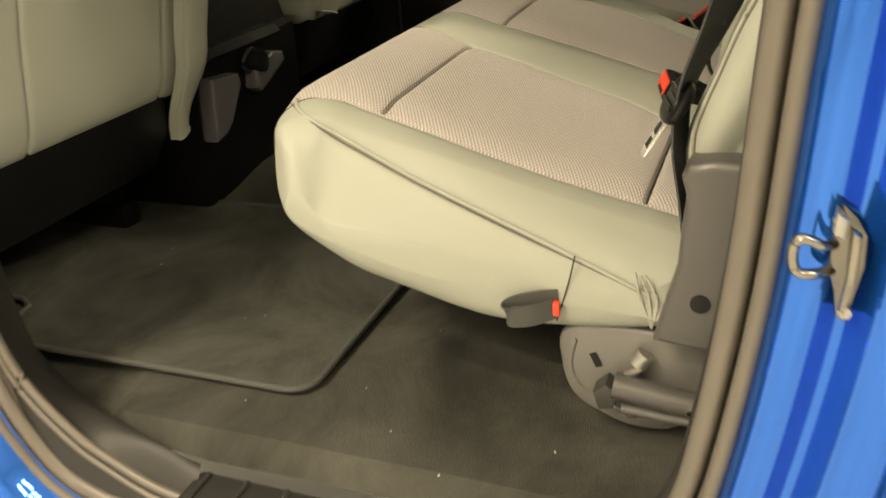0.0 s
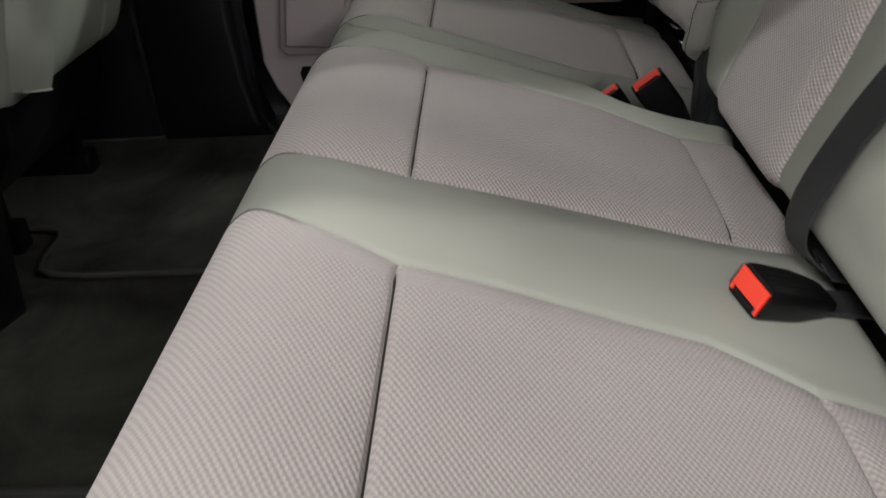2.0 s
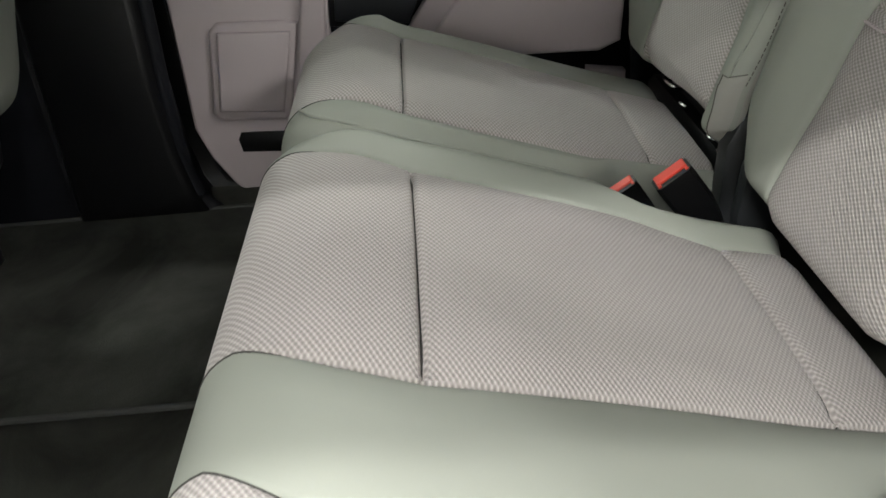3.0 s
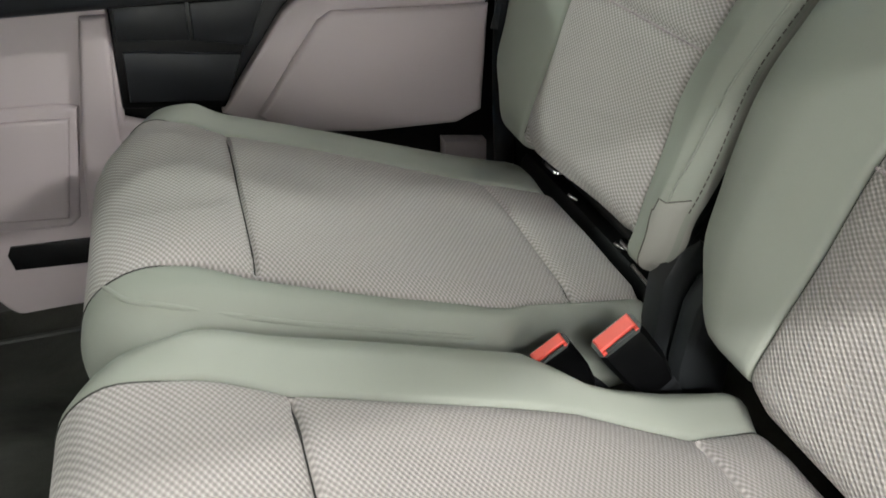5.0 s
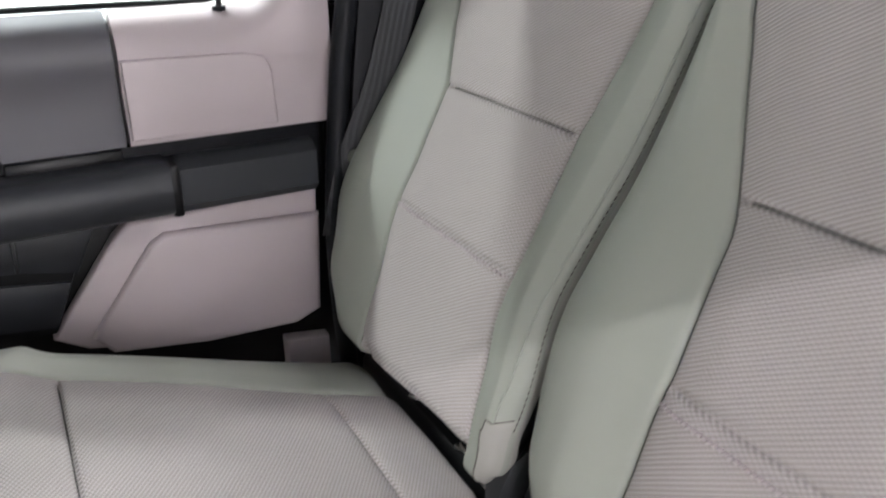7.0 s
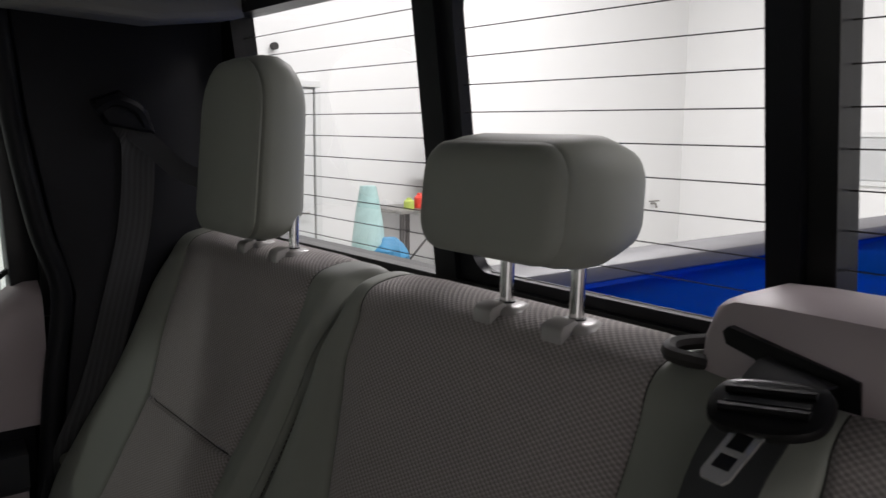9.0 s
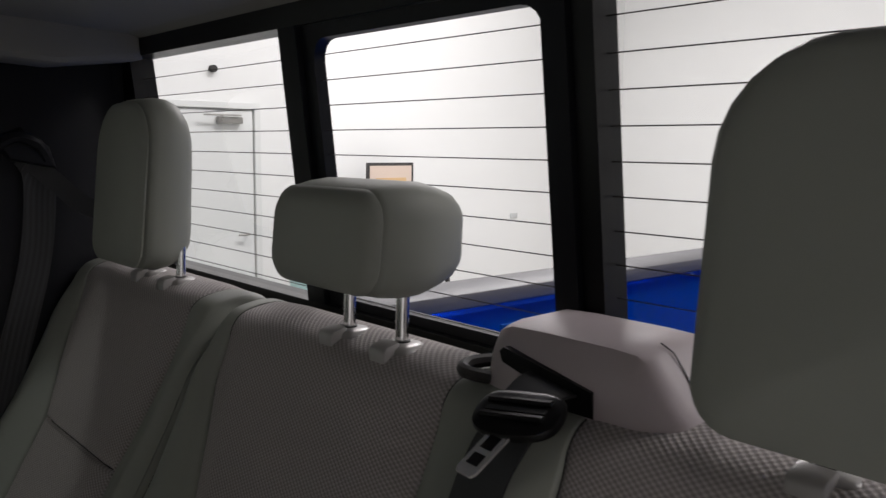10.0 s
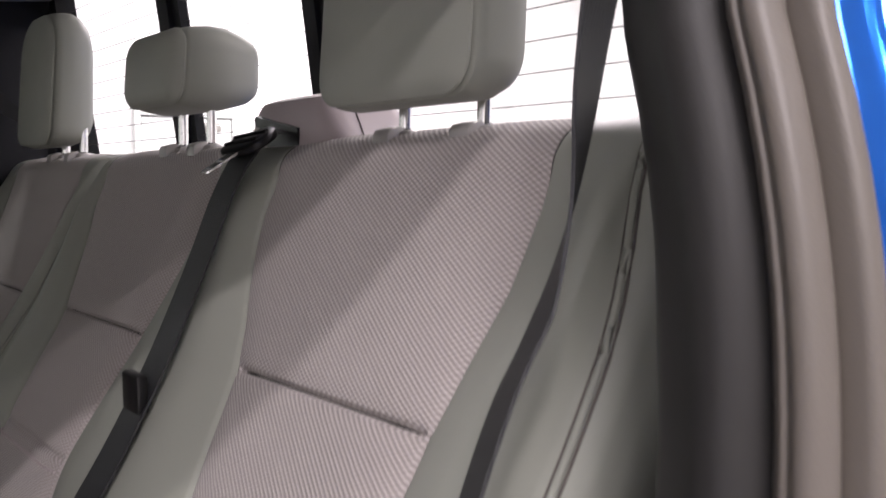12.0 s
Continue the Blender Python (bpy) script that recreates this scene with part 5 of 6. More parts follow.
def far_door():
    """The inside of the closed far rear door."""
    d = thing("car_door", "closed rear door with warm grey panels, dark armrest and map pocket", "car door", (0.85, 0.3, 0.0))
    # carrier sheet behind everything
    part("shell", prism([(-0.04, 0.20), (-0.05, 0.742), (0.0, 0.705), (0.78, 0.695), (0.775, 0.14), (0.74, 0.03), (0.66, -0.03), (0.30, -0.03), (0.10, 0.05)], "x", 0.862, 0.90, 0.004), BLACK, d, "black door shell behind the trim")
    # upper panel with its sloping shoulder
    def shoulder(y0, y1, material, label, rise=False):
        ys = [y0 + (y1 - y0) * i / 14 for i in range(15)]
        rings = []
        for y in ys:
            top = 0.716 + (0.050 * ease((0.06 - y) / 0.09) if rise else 0.0)
            rings.append([Vector((x, y, z)) for x, z in ((0.866, top - 0.006), (0.859, top + 0.002), (0.848, top - 0.001), (0.834, top - 0.012), (0.825, top - 0.022), (0.820, top - 0.040), (0.818, 0.655), (0.824, 0.642), (0.828, 0.60), (0.826, 0.548), (0.862, 0.545))])
        return part("upper_panel", skin(rings), material, d, label)

    shoulder(-0.048, 0.233, TRIM, "warm grey upper panel", True)
    shoulder(0.238, 0.386, TRIM_MID, "slate grey upper insert")
    shoulder(0.391, 0.765, TRIM, "warm grey upper panel")
    part("panel_field", prism([(0.231, 0.660), (0.075, 0.656), (0.050, 0.650), (0.040, 0.632), (0.036, 0.556), (0.231, 0.556)], "x", 0.8148, 0.826, 0.0028, seg=3), TRIM, d, "shallow raised field of the upper panel")
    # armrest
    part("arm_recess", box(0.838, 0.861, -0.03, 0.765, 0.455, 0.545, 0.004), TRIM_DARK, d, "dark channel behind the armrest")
    part("armrest", skin([[Vector((x, y, z)) for x, z in ((0.835, 0.531), (0.787, 0.533), (0.776, 0.530), (0.769, 0.521), (0.764, 0.500), (0.766, 0.476), (0.771, 0.467), (0.779, 0.463), (0.835, 0.463))] for y in (0.198, 0.206, 0.40, 0.765)]), SLATE, d, "padded dark armrest with pull cup")
    part("arm_end", skin([[Vector((x, y, z)) for x, z in ((0.840, 0.526), (0.822, 0.524), (0.806, 0.512), (0.806, 0.462), (0.818, 0.450), (0.840, 0.450))] for y in (-0.012, 0.0, 0.17, 0.186)]), ARM, d, "slate end of the armrest")
    # No real part: black block that paints the dark gap beside the end piece.
    part("arm_gap_block", box(0.782, 0.835, 0.184, 0.199, 0.455, 0.527, 0.005, 3), BLACK, d, "black block standing for the dark gap at the armrest's end")
    part("pull_pocket", box(0.822, 0.842, 0.245, 0.385, 0.522, 0.546, 0.004), BLACK, d, "black pull pocket")
    # switch field
    part("switch_field", prism([(0.30, 0.452), (0.49, 0.452), (0.50, 0.315), (0.365, 0.30)], "x", 0.836, 0.861, 0.004), BLACK, d, "black recessed switch field")
    part("switch_plate", prism([(0.296, 0.446), (0.392, 0.449), (0.394, 0.40), (0.325, 0.385)], "x", 0.829, 0.838, 0.003), SLATE, d, "dark switch plate")
    part("switch_plate", prism([(0.397, 0.449), (0.485, 0.451), (0.488, 0.408), (0.398, 0.40)], "x", 0.829, 0.838, 0.003), SLATE, d, "dark switch plate")
    part("bin", prism([(0.335, 0.375), (0.484, 0.393), (0.488, 0.325), (0.362, 0.312)], "x", 0.829, 0.838, 0.003), SLATE, d, "dark bin flap")
    # lower rear panel
    part("lower_surround", prism([(-0.015, 0.452), (0.252, 0.444), (0.275, 0.425), (0.372, 0.295), (0.33, 0.27), (0.17, 0.24), (0.03, 0.236), (-0.006, 0.252)], "x", 0.826, 0.858, 0.007, seg=3), TRIM, d, "warm grey frame of the lower panel")
    part("lower_panel", prism([(-0.013, 0.414), (0.212, 0.424), (0.232, 0.412), (0.325, 0.29), (0.30, 0.262), (0.17, 0.244), (0.035, 0.240), (-0.004, 0.256)], "x", 0.812, 0.830, 0.009, seg=4), TRIM, d, "warm grey raised lower panel")
    part("lower_step", prism([(-0.02, 0.195), (0.05, 0.205), (0.05, 0.10), (-0.02, 0.10)], "x", 0.83, 0.86, 0.005), TRIM, d, "short grey foot of the trim")
    # forward panel with pocket
    part("forward_panel", prism([(0.492, 0.455), (0.765, 0.460), (0.768, 0.15), (0.748, 0.09), (0.715, 0.035), (0.67, -0.012), (0.62, -0.028), (0.42, -0.028), (0.42, 0.27), (0.50, 0.30)], "x", 0.832, 0.860, 0.008, seg=3), TRIM, d, "warm grey forward panel")
    part("panel_flange", prism([(0.492, 0.445), (0.525, 0.445), (0.56, 0.28), (0.58, 0.12), (0.52, 0.10), (0.51, 0.28)], "x", 0.816, 0.836, 0.008, seg=3), TRIM, d, "raised rib beside the pocket")
    pocket = part("map_pocket", prism([(0.552, 0.330), (0.575, 0.336), (0.69, 0.340), (0.705, 0.325), (0.726, 0.18), (0.715, 0.165), (0.60, 0.158), (0.585, 0.17)], "x", 0.822, 0.836, 0.008, seg=3), TRIM, d, "moulded warm grey map pocket")
    part("pocket_face", prism([(0.565, 0.318), (0.69, 0.325), (0.712, 0.185), (0.598, 0.175)], "x", 0.815, 0.824, 0.006, seg=3), TRIM, pocket, "shallow raised face")
    part("slot", prism([(0.50, 0.130), (0.685, 0.138), (0.692, 0.125), (0.688, 0.100), (0.50, 0.088)], "x", 0.829, 0.8335, 0.001), BLACK, d, "black bottle slot")
    part("lock_pin", tube([(0.842, 0.095, 0.706), (0.842, 0.094, 0.733)], 0.0042, 10), BLACK, d, "black door lock pin")
    part("pin_collar", tube([(0.842, 0.095, 0.709), (0.842, 0.095, 0.715)], 0.009, 12), TRIM_DARK, d)


far_door()


def buckle(label, tip, tail, width, up, web_end, thick=0.024):
    """A belt buckle: black shell from tail to tip, red release button at the tip."""
    tip, tail = Vector(tip), Vector(tail)
    d = (tip - tail).normalized()
    s = d.cross(Vector(up)).normalized()
    u = s.cross(d).normalized()
    ob = thing("belt_buckle", label, "belt buckle", tail, group="belt buckles")
    length = (tip - tail).length

    def ring(t, w, h):
        c = tail + d * t
        return [c + s * a * w / 2 + u * b * h / 2 for a, b in ((-1, -0.6), (-0.8, -1), (0.8, -1), (1, -0.6), (1, 0.6), (0.8, 1), (-0.8, 1), (-1, 0.6))]

    part("shell", skin([ring(0, width * 0.66, thick * 0.75), ring(length * 0.12, width * 0.78, thick * 0.85), ring(length * 0.45, width * 0.98, thick), ring(length * 0.92, width, thick), ring(length, width * 0.97, thick * 0.94)]), BLACK, ob, "black plastic buckle shell")

    def slab(s0, s1, u0, u1, t0, t1, bm=None):
        """A bevelled block on the tip: s across, u through the thickness, t out of the end."""
        rows = []
        for t, k in ((t0, 0.0), (t1 - 0.0012, 0.0), (t1, 0.0012)):
            rows.append([tip + s * a + u * c + d * t for a, c in ((s0 + k, u0 + k), (s1 - k, u0 + k), (s1 - k, u1 - k), (s0 + k, u1 - k))])
        return skin(rows, bm=bm)

    w, h = width * 0.415, thick * 0.5
    bm = slab(-w, w, -h * 0.40, h * 0.74, -0.004, 0.0030)
    for side in (-1, 1):
        slab(side * w - side * (w * 0.20 if side > 0 else 0), side * w + (w * 0.20 if side < 0 else 0), -h * 0.74, -h * 0.38, -0.004, 0.0024, bm=bm)
    btn = part("release_button", bm, RED, ob, "bright red release button")
    part("tongue_slot", slab(-w * 0.78, w * 0.78, -h * 0.72, -h * 0.42, -0.004, 0.0007), BLACK, btn, "dark slot for the tongue")
    for k in (-0.5, 0.0, 0.5):
        part("shell_rib", tube([tail + d * length * 0.45 + u * (thick * 0.5 + 0.0002) + s * width * 0.3 * k, tail + d * length * 0.88 + u * (thick * 0.5 + 0.0002) + s * width * 0.3 * k], 0.0009, 6), BLACK, ob, "fine moulded rib")
    mid = tail.lerp(Vector(web_end), 0.5) + Vector((0, 0, 0.004))
    pts = curve_through([tail + d * 0.01, mid, Vector(web_end)], 10)
    part("stalk", ribbon(pts, [u] * 10, width * 0.72, 0.0018), WEB, ob, "short black webbing stalk")
    return ob


buckle("black belt buckle with red button lying on the bench", (-0.283, 0.094, 0.290), (-0.256, 0.024, 0.256), 0.046, (0.0, -0.5, 0.85), (-0.25, -0.05, 0.235), 0.031)
buckle("black belt buckle with red button standing between the seats", (0.211, 0.090, 0.294), (0.219, 0.037, 0.222), 0.046, (1, 0, 0), (0.222, 0.01, 0.17), 0.027)
buckle("black belt buckle with red button tucked beside the single seat", (0.241, 0.138, 0.267), (0.254, 0.093, 0.199), 0.040, (1, 0, 0), (0.258, 0.06, 0.16), 0.020)


part("gap_rod", tube([(0.382, -0.026, 0.2362), (0.345, -0.023, 0.2375), (0.306, -0.021, 0.2385)], 0.0028, 10), CHROME, NARROW_SEAT, "bright steel rod in the gap under the backrest")


def hinge_covers():
    a = thing("hinge_cover", "black plastic hinge cover between the two seats", "hinge cover", (0.27, -0.01, 0.15))
    part("cover", skin([[Vector((x, y, z)) for y, z in ((0.004 - e, 0.13), (0.010 - e, 0.22), (0.008 - e, 0.29), (-0.006 - e, 0.325 - e), (-0.028, 0.334 - e), (-0.050 + e, 0.315 - e), (-0.056 + e, 0.25), (-0.05 + e, 0.13))] for x, e in ((0.272, 0.010), (0.276, 0.004), (0.290, 0.002), (0.304, 0.004), (0.308, 0.012))]), COVER, a)
    b = thing("hinge_cover", "black plastic hinge cover between the two seats", "hinge cover", (0.24, -0.02, 0.15))
    part("cover", skin([[Vector((x, y, z)) for y, z in ((-0.008 - e, 0.13), (-0.002 - e, 0.21), (-0.008 - e, 0.275), (-0.024, 0.305 - e), (-0.05 + e, 0.29 - e), (-0.062 + e, 0.24), (-0.062 + e, 0.13))] for x, e in ((0.236, 0.008), (0.240, 0.002), (0.252, 0.0), (0.262, 0.002), (0.266, 0.008))]), COVER, b)
    for ob, x, y in ((a, 0.290, 0.006), (b, 0.251, -0.006)):
        part("foot", box(x - 0.018, x + 0.018, y - 0.06, y - 0.002, 0.115, 0.135, 0.003), COVER, ob)
    bar = thing("latch_bar", "black latch bar in the gap behind the single cushion", "latch bar", (0.5, -0.06, 0.2))
    part("bar", tube([(0.30, -0.060, 0.232), (0.70, -0.060, 0.232)], 0.012, 12), BLACK, bar)
    for x in (0.40, 0.62):
        part("wire_loop", tube(curve_through([(x - 0.02, -0.05, 0.24), (x - 0.018, -0.030, 0.247), (x + 0.018, -0.030, 0.247), (x + 0.02, -0.05, 0.24)], 16), 0.0028, 8), CHROME, bar, "bright child-seat anchor wire")
    part("foot", box(0.31, 0.34, -0.085, -0.045, 0.10, 0.235, 0.004), BLACK, bar)
    part("foot", box(0.66, 0.69, -0.085, -0.045, 0.10, 0.235, 0.004), BLACK, bar)


hinge_covers()


def seat_side_hardware():
    """Hinge, spring and shield at the outer foot of the bench."""
    outline = curve_through([(0.132, 0.140, 0), (0.138, 0.092, 0), (0.124, 0.052, 0), (0.092, 0.031, 0), (0.055, 0.020, 0), (0.012, 0.027, 0), (-0.022, 0.07, 0), (-0.03, 0.132, 0), (0.05, 0.148, 0)], 48, True)
    h = part("hinge_plate", prism([(p.x, p.y) for p in outline], "x", -0.735, -0.722, 0.005, seg=3), HINGE, WIDE_SEAT, "light grey pressed hinge plate")
    part("rim", tube([(-0.7345, p.x, p.y) for p in curve_through([(0.121, 0.128, 0), (0.127, 0.092, 0), (0.114, 0.062, 0), (0.086, 0.043, 0), (0.055, 0.033, 0), (0.012, 0.040, 0)], 30)], 0.0022, 8), HINGE, h, "pressed bead near the rim")
    part("slot", prism([(0.099, 0.114), (0.106, 0.111), (0.099, 0.095), (0.092, 0.098)], "x", -0.7368, -0.7345, 0.0), BLACK, h, "dark slot")
    part("hole", tube([(-0.7368, 0.059, 0.042), (-0.7345, 0.059, 0.042)], 0.0085, 14), BLACK, h, "dark hole")
    part("spring_bar", tube([(-0.754, 0.076, 0.087), (-0.754, 0.05, 0.084), (-0.754, -0.022, 0.073)], 0.0145, 18), SHIELD, h, "grey steel torsion bar")
    part("bar_rib", tube([(-0.764, 0.066, 0.066), (-0.764, 0.02, 0.062), (-0.762, -0.02, 0.060)], 0.0055, 10), SHIELD, h, "lower edge of the bar")
    part("bar_end", tube([(-0.766, -0.006, 0.078), (-0.772, -0.006, 0.078)], 0.0035, 10), CHROME, h, "small bright pin")
    part("clip", prism([(0.098, 0.078), (0.084, 0.092), (0.068, 0.080), (0.076, 0.060), (0.092, 0.056)], "x", -0.762, -0.735, 0.004), RUBBER_DARK, h, "dark spring clip")
    part("clip_wire", tube(curve_through([(-0.748, 0.088, 0.066), (-0.75, 0.074, 0.056), (-0.746, 0.064, 0.050), (-0.740, 0.057, 0.040)], 14), 0.0025, 8), STEEL, h, "bent spring wire")
    part("link", tube([(-0.742, 0.044, 0.125), (-0.744, 0.052, 0.112), (-0.744, 0.058, 0.096)], 0.010, 12), STEEL, h, "bright steel link")
    part("rivet", tube([(-0.745, 0.060, 0.044), (-0.735, 0.060, 0.044)], 0.005, 10), CHROME, h)
    s = thing("seat_side_shield", "brown-grey plastic shield over the backrest hinge", "side shield", (-0.76, -0.04, 0.155))
    outline = [(0.034, 0.165), (0.028, 0.190), (0.019, 0.225), (0.013, 0.252), (0.011, 0.290), (0.008, 0.322), (0.013, 0.340), (0.006, 0.353), (-0.014, 0.358), (-0.05, 0.356), (-0.12, 0.348), (-0.12, 0.152), (-0.05, 0.156)]
    part("panel", prism(outline, "x", -0.782, -0.735, 0.009, seg=4), SHIELD, s)
    part("hole", tube([(-0.7835, -0.010, 0.215), (-0.780, -0.010, 0.215)], 0.0095, 20), BLACK, s, "dark round hole")
    loop = curve_through([(-0.746, 0.137, 0.181), (-0.751, 0.156, 0.180), (-0.759, 0.177, 0.177), (-0.766, 0.188, 0.172), (-0.771, 0.182, 0.168), (-0.765, 0.160, 0.170), (-0.752, 0.140, 0.174)], 30)
    across = [(loop[min(k + 1, 29)] - loop[max(k - 1, 0)]).cross(Vector((0, 0.25, 1))) for k in range(30)]
    g = part("pull_strap", ribbon(loop, across, 0.024, 0.0012), BINDING, WIDE_SEAT, "grey nylon webbing pull loop")
    part("tab", box(-0.756, -0.749, 0.134, 0.141, 0.166, 0.182, 0.001), RED, g, "small red tag")


seat_side_hardware()


def belt_tower():
    """The moulded box on top of the bench backrest from which the middle belt comes."""
    t = thing("belt_tower", "warm grey plastic belt housing on top of the bench backrest", "belt housing", (-0.28, -0.29, 0.83))
    cols = []
    for x, top, y_f in ((-0.166, 0.858, -0.270), (-0.168, 0.872, -0.263), (-0.174, 0.882, -0.259), (-0.188, 0.8885, -0.257), (-0.22, 0.890, -0.256), (-0.29, 0.890, -0.255), (-0.311, 0.889, -0.254), (-0.320, 0.884, -0.254), (-0.331, 0.872, -0.255), (-0.345, 0.853, -0.258), (-0.353, 0.842, -0.264), (-0.357, 0.834, -0.272)):
        base = 0.823
        h = top - base
        cols.append([Vector((x, y, z)) for y, z in ((y_f + 0.004, base), (y_f, base + h * 0.35), (y_f - 0.003, base + h * 0.72), (y_f - 0.010, base + h * 0.93), (y_f - 0.022, top), (-0.335, top + 0.001), (-0.354, base + h * 0.93), (-0.361, base + h * 0.7), (-0.362, base))])
    part("housing", skin(cols), TRIM, t)
    part("slot", prism([(-0.189, 0.866), (-0.193, 0.870), (-0.281, 0.853), (-0.284, 0.834), (-0.216, 0.834), (-0.214, 0.852), (-0.192, 0.858)], "y", -0.262, -0.2525, 0.0), BLACK, t, "black belt slot")
    part("parting_line", tube([(-0.314, -0.288, 0.8905), (-0.322, -0.292, 0.8845), (-0.331, -0.292, 0.8735), (-0.345, -0.290, 0.8545), (-0.354, -0.288, 0.8425)], 0.0006, 6), BLACK, t, "fine parting line")
    part("skirt", box(-0.350, -0.170, -0.358, -0.252, 0.806, 0.8245, 0.003), BLACK, t, "black foot of the housing")
    part("ring", tube(curve_through([(-0.172, -0.262, 0.838), (-0.152, -0.250, 0.842), (-0.143, -0.264, 0.845), (-0.155, -0.290, 0.846), (-0.172, -0.300, 0.846)], 24), 0.006, 8), RUBBER_DARK, t, "dark belt guide ring")


belt_tower()


def belt_tongue(ob, centre, along, face, width=0.062, hang=None):
    """A sliding latch plate: black moulded loop with a metal tongue."""
    c, d = Vector(centre), Vector(along).normalized()
    s = d.cross(Vector(face)).normalized()
    f = s.cross(d).normalized()
    outline = [(-1, 0.1), (-0.94, -0.6), (-0.6, -1), (0.6, -1), (0.94, -0.6), (1, 0.1), (0.86, 0.75), (0.4, 1.1), (-0.4, 1.1), (-0.86, 0.75)]
    smooth_loop = curve_through([(a, b, 0) for a, b in outline], 40, True)
    rings = []
    for t, k in ((-0.005, 0.86), (-0.0035, 0.97), (0.0, 1.0), (0.0035, 0.97), (0.005, 0.86), (0.0055, 0.74)):
        rings.append([c + s * p.x * k * width / 2 + d * p.y * k * 0.020 + f * t for p in smooth_loop])
    tp = part("latch_plate", skin(rings), BLACK, ob, "black moulded latch plate")
    for y in (-0.008, 0.007):
        part("cross_bar", tube([c - s * width * 0.36 + d * y + f * 0.0055, c + s * width * 0.36 + d * y + f * 0.0055], 0.0032, 8), BLACK, tp, "raised bar beside the webbing slot")
    part("slot", skin([[c + s * a * width * 0.34 + d * (0.0 + b * 0.0022) + f * t for a, b in ((-1, -1), (1, -1), (1, 1), (-1, 1))] for t in (0.0, 0.0062)]), WEB, tp, "webbing in the slot")
    if hang:
        d = Vector(hang).normalized()
        s = d.cross(f).normalized()
        f = s.cross(d).normalized()
    rows = []
    for t in (-0.0011, 0.0011):
        rows.append([c + d * y + s * x + f * t for x, y in ((-0.010, 0.018), (0.010, 0.018), (0.0095, 0.056), (0.007, 0.060), (-0.007, 0.060), (-0.0095, 0.056))])
    part("tongue", skin(rows), TONGUE, tp, "bright steel tongue")
    for y0, y1 in ((0.024, 0.036), (0.041, 0.051)):
        rows = [[c + d * y + s * x + f * t for x, y in ((-0.0055, y0), (0.0055, y0), (0.0055, y1), (-0.0055, y1))] for t in (-0.0014, 0.0014)]
        part("tongue_window", skin(rows), BLACK, tp, "dark window in the tongue")


def middle_belt():
    b = thing("seat_belt", "black seat belt of the middle seat hanging down the backrest", "seat belt", (-0.2, -0.1, 0.3), group="rear seat belts")
    face = [(-0.247, -0.290, 0.842), (-0.244, -0.258, 0.841), (-0.241, -0.232, 0.818), (-0.232, -0.209, 0.775), (-0.236, -0.174, 0.70), (-0.254, -0.121, 0.61), (-0.262, -0.071, 0.53), (-0.250, -0.032, 0.46), (-0.226, -0.004, 0.385), (-0.218, 0.020, 0.31), (-0.22, 0.006, 0.27), (-0.22, -0.05, 0.25)]
    pts = [(x, y + 0.019, z + 0.009) for x, y, z in face]
    part("webbing", ribbon(curve_through(pts, 60), [(0.0, 0.9, 0.45)] * 60, 0.047, 0.0011), WEB, b, "black ribbed webbing")
    belt_tongue(b, (-0.249, -0.212, 0.837), (-0.20, 0.80, -0.50), (0.0, 0.52, 0.85), 0.074, (0.05, 0.83, -0.52))
    part("stop", box(-0.280, -0.240, -0.082, -0.070, 0.574, 0.612, 0.003), BLACK, b, "black belt stop")


middle_belt()


def near_belt():
    b = thing("seat_belt", "black seat belt beside the open door with its metal tongue", "seat belt", (-0.76, -0.05, 0.15), group="rear seat belts")
    pts = [(-0.782, -0.195, 1.05), (-0.774, -0.158, 0.97), (-0.771, -0.146, 0.92), (-0.764, -0.141, 0.86), (-0.756, -0.138, 0.79), (-0.753, -0.119, 0.73), (-0.748, -0.090, 0.68), (-0.744, -0.064, 0.62), (-0.740, -0.034, 0.54), (-0.737, -0.008, 0.47), (-0.733, 0.016, 0.41), (-0.733, 0.020, 0.36), (-0.737, 0.012, 0.31), (-0.738, 0.002, 0.25), (-0.722, -0.02, 0.18)]
    n = 80
    normals = []
    for i in range(n):
        z = curve_through(pts, n)[i].z
        normals.append((-lerp_table(z, [(0.4, 0.2), (0.5, 0.55), (0.72, 0.55), (0.84, 0.92), (0.96, 0.985)]), -lerp_table(z, [(0.4, 0.98), (0.5, 0.83), (0.72, 0.83), (0.84, 0.4), (0.96, 0.17)]), 0.0))
    part("webbing", ribbon(curve_through(pts, n), normals, 0.046, 0.0011), WEB, b, "black ribbed webbing")
    belt_tongue(b, (-0.733, 0.024, 0.398), (-0.12, 0.48, -0.82), (-0.25, 0.80, 0.5), 0.056)
    g = part("upper_guide", prism([(-0.235, 1.00), (-0.165, 1.00), (-0.17, 1.06), (-0.20, 1.075), (-0.23, 1.06)], "x", -0.80, -0.785, 0.005), BLACK, b, "black belt guide on the pillar")
    return b


near_belt()


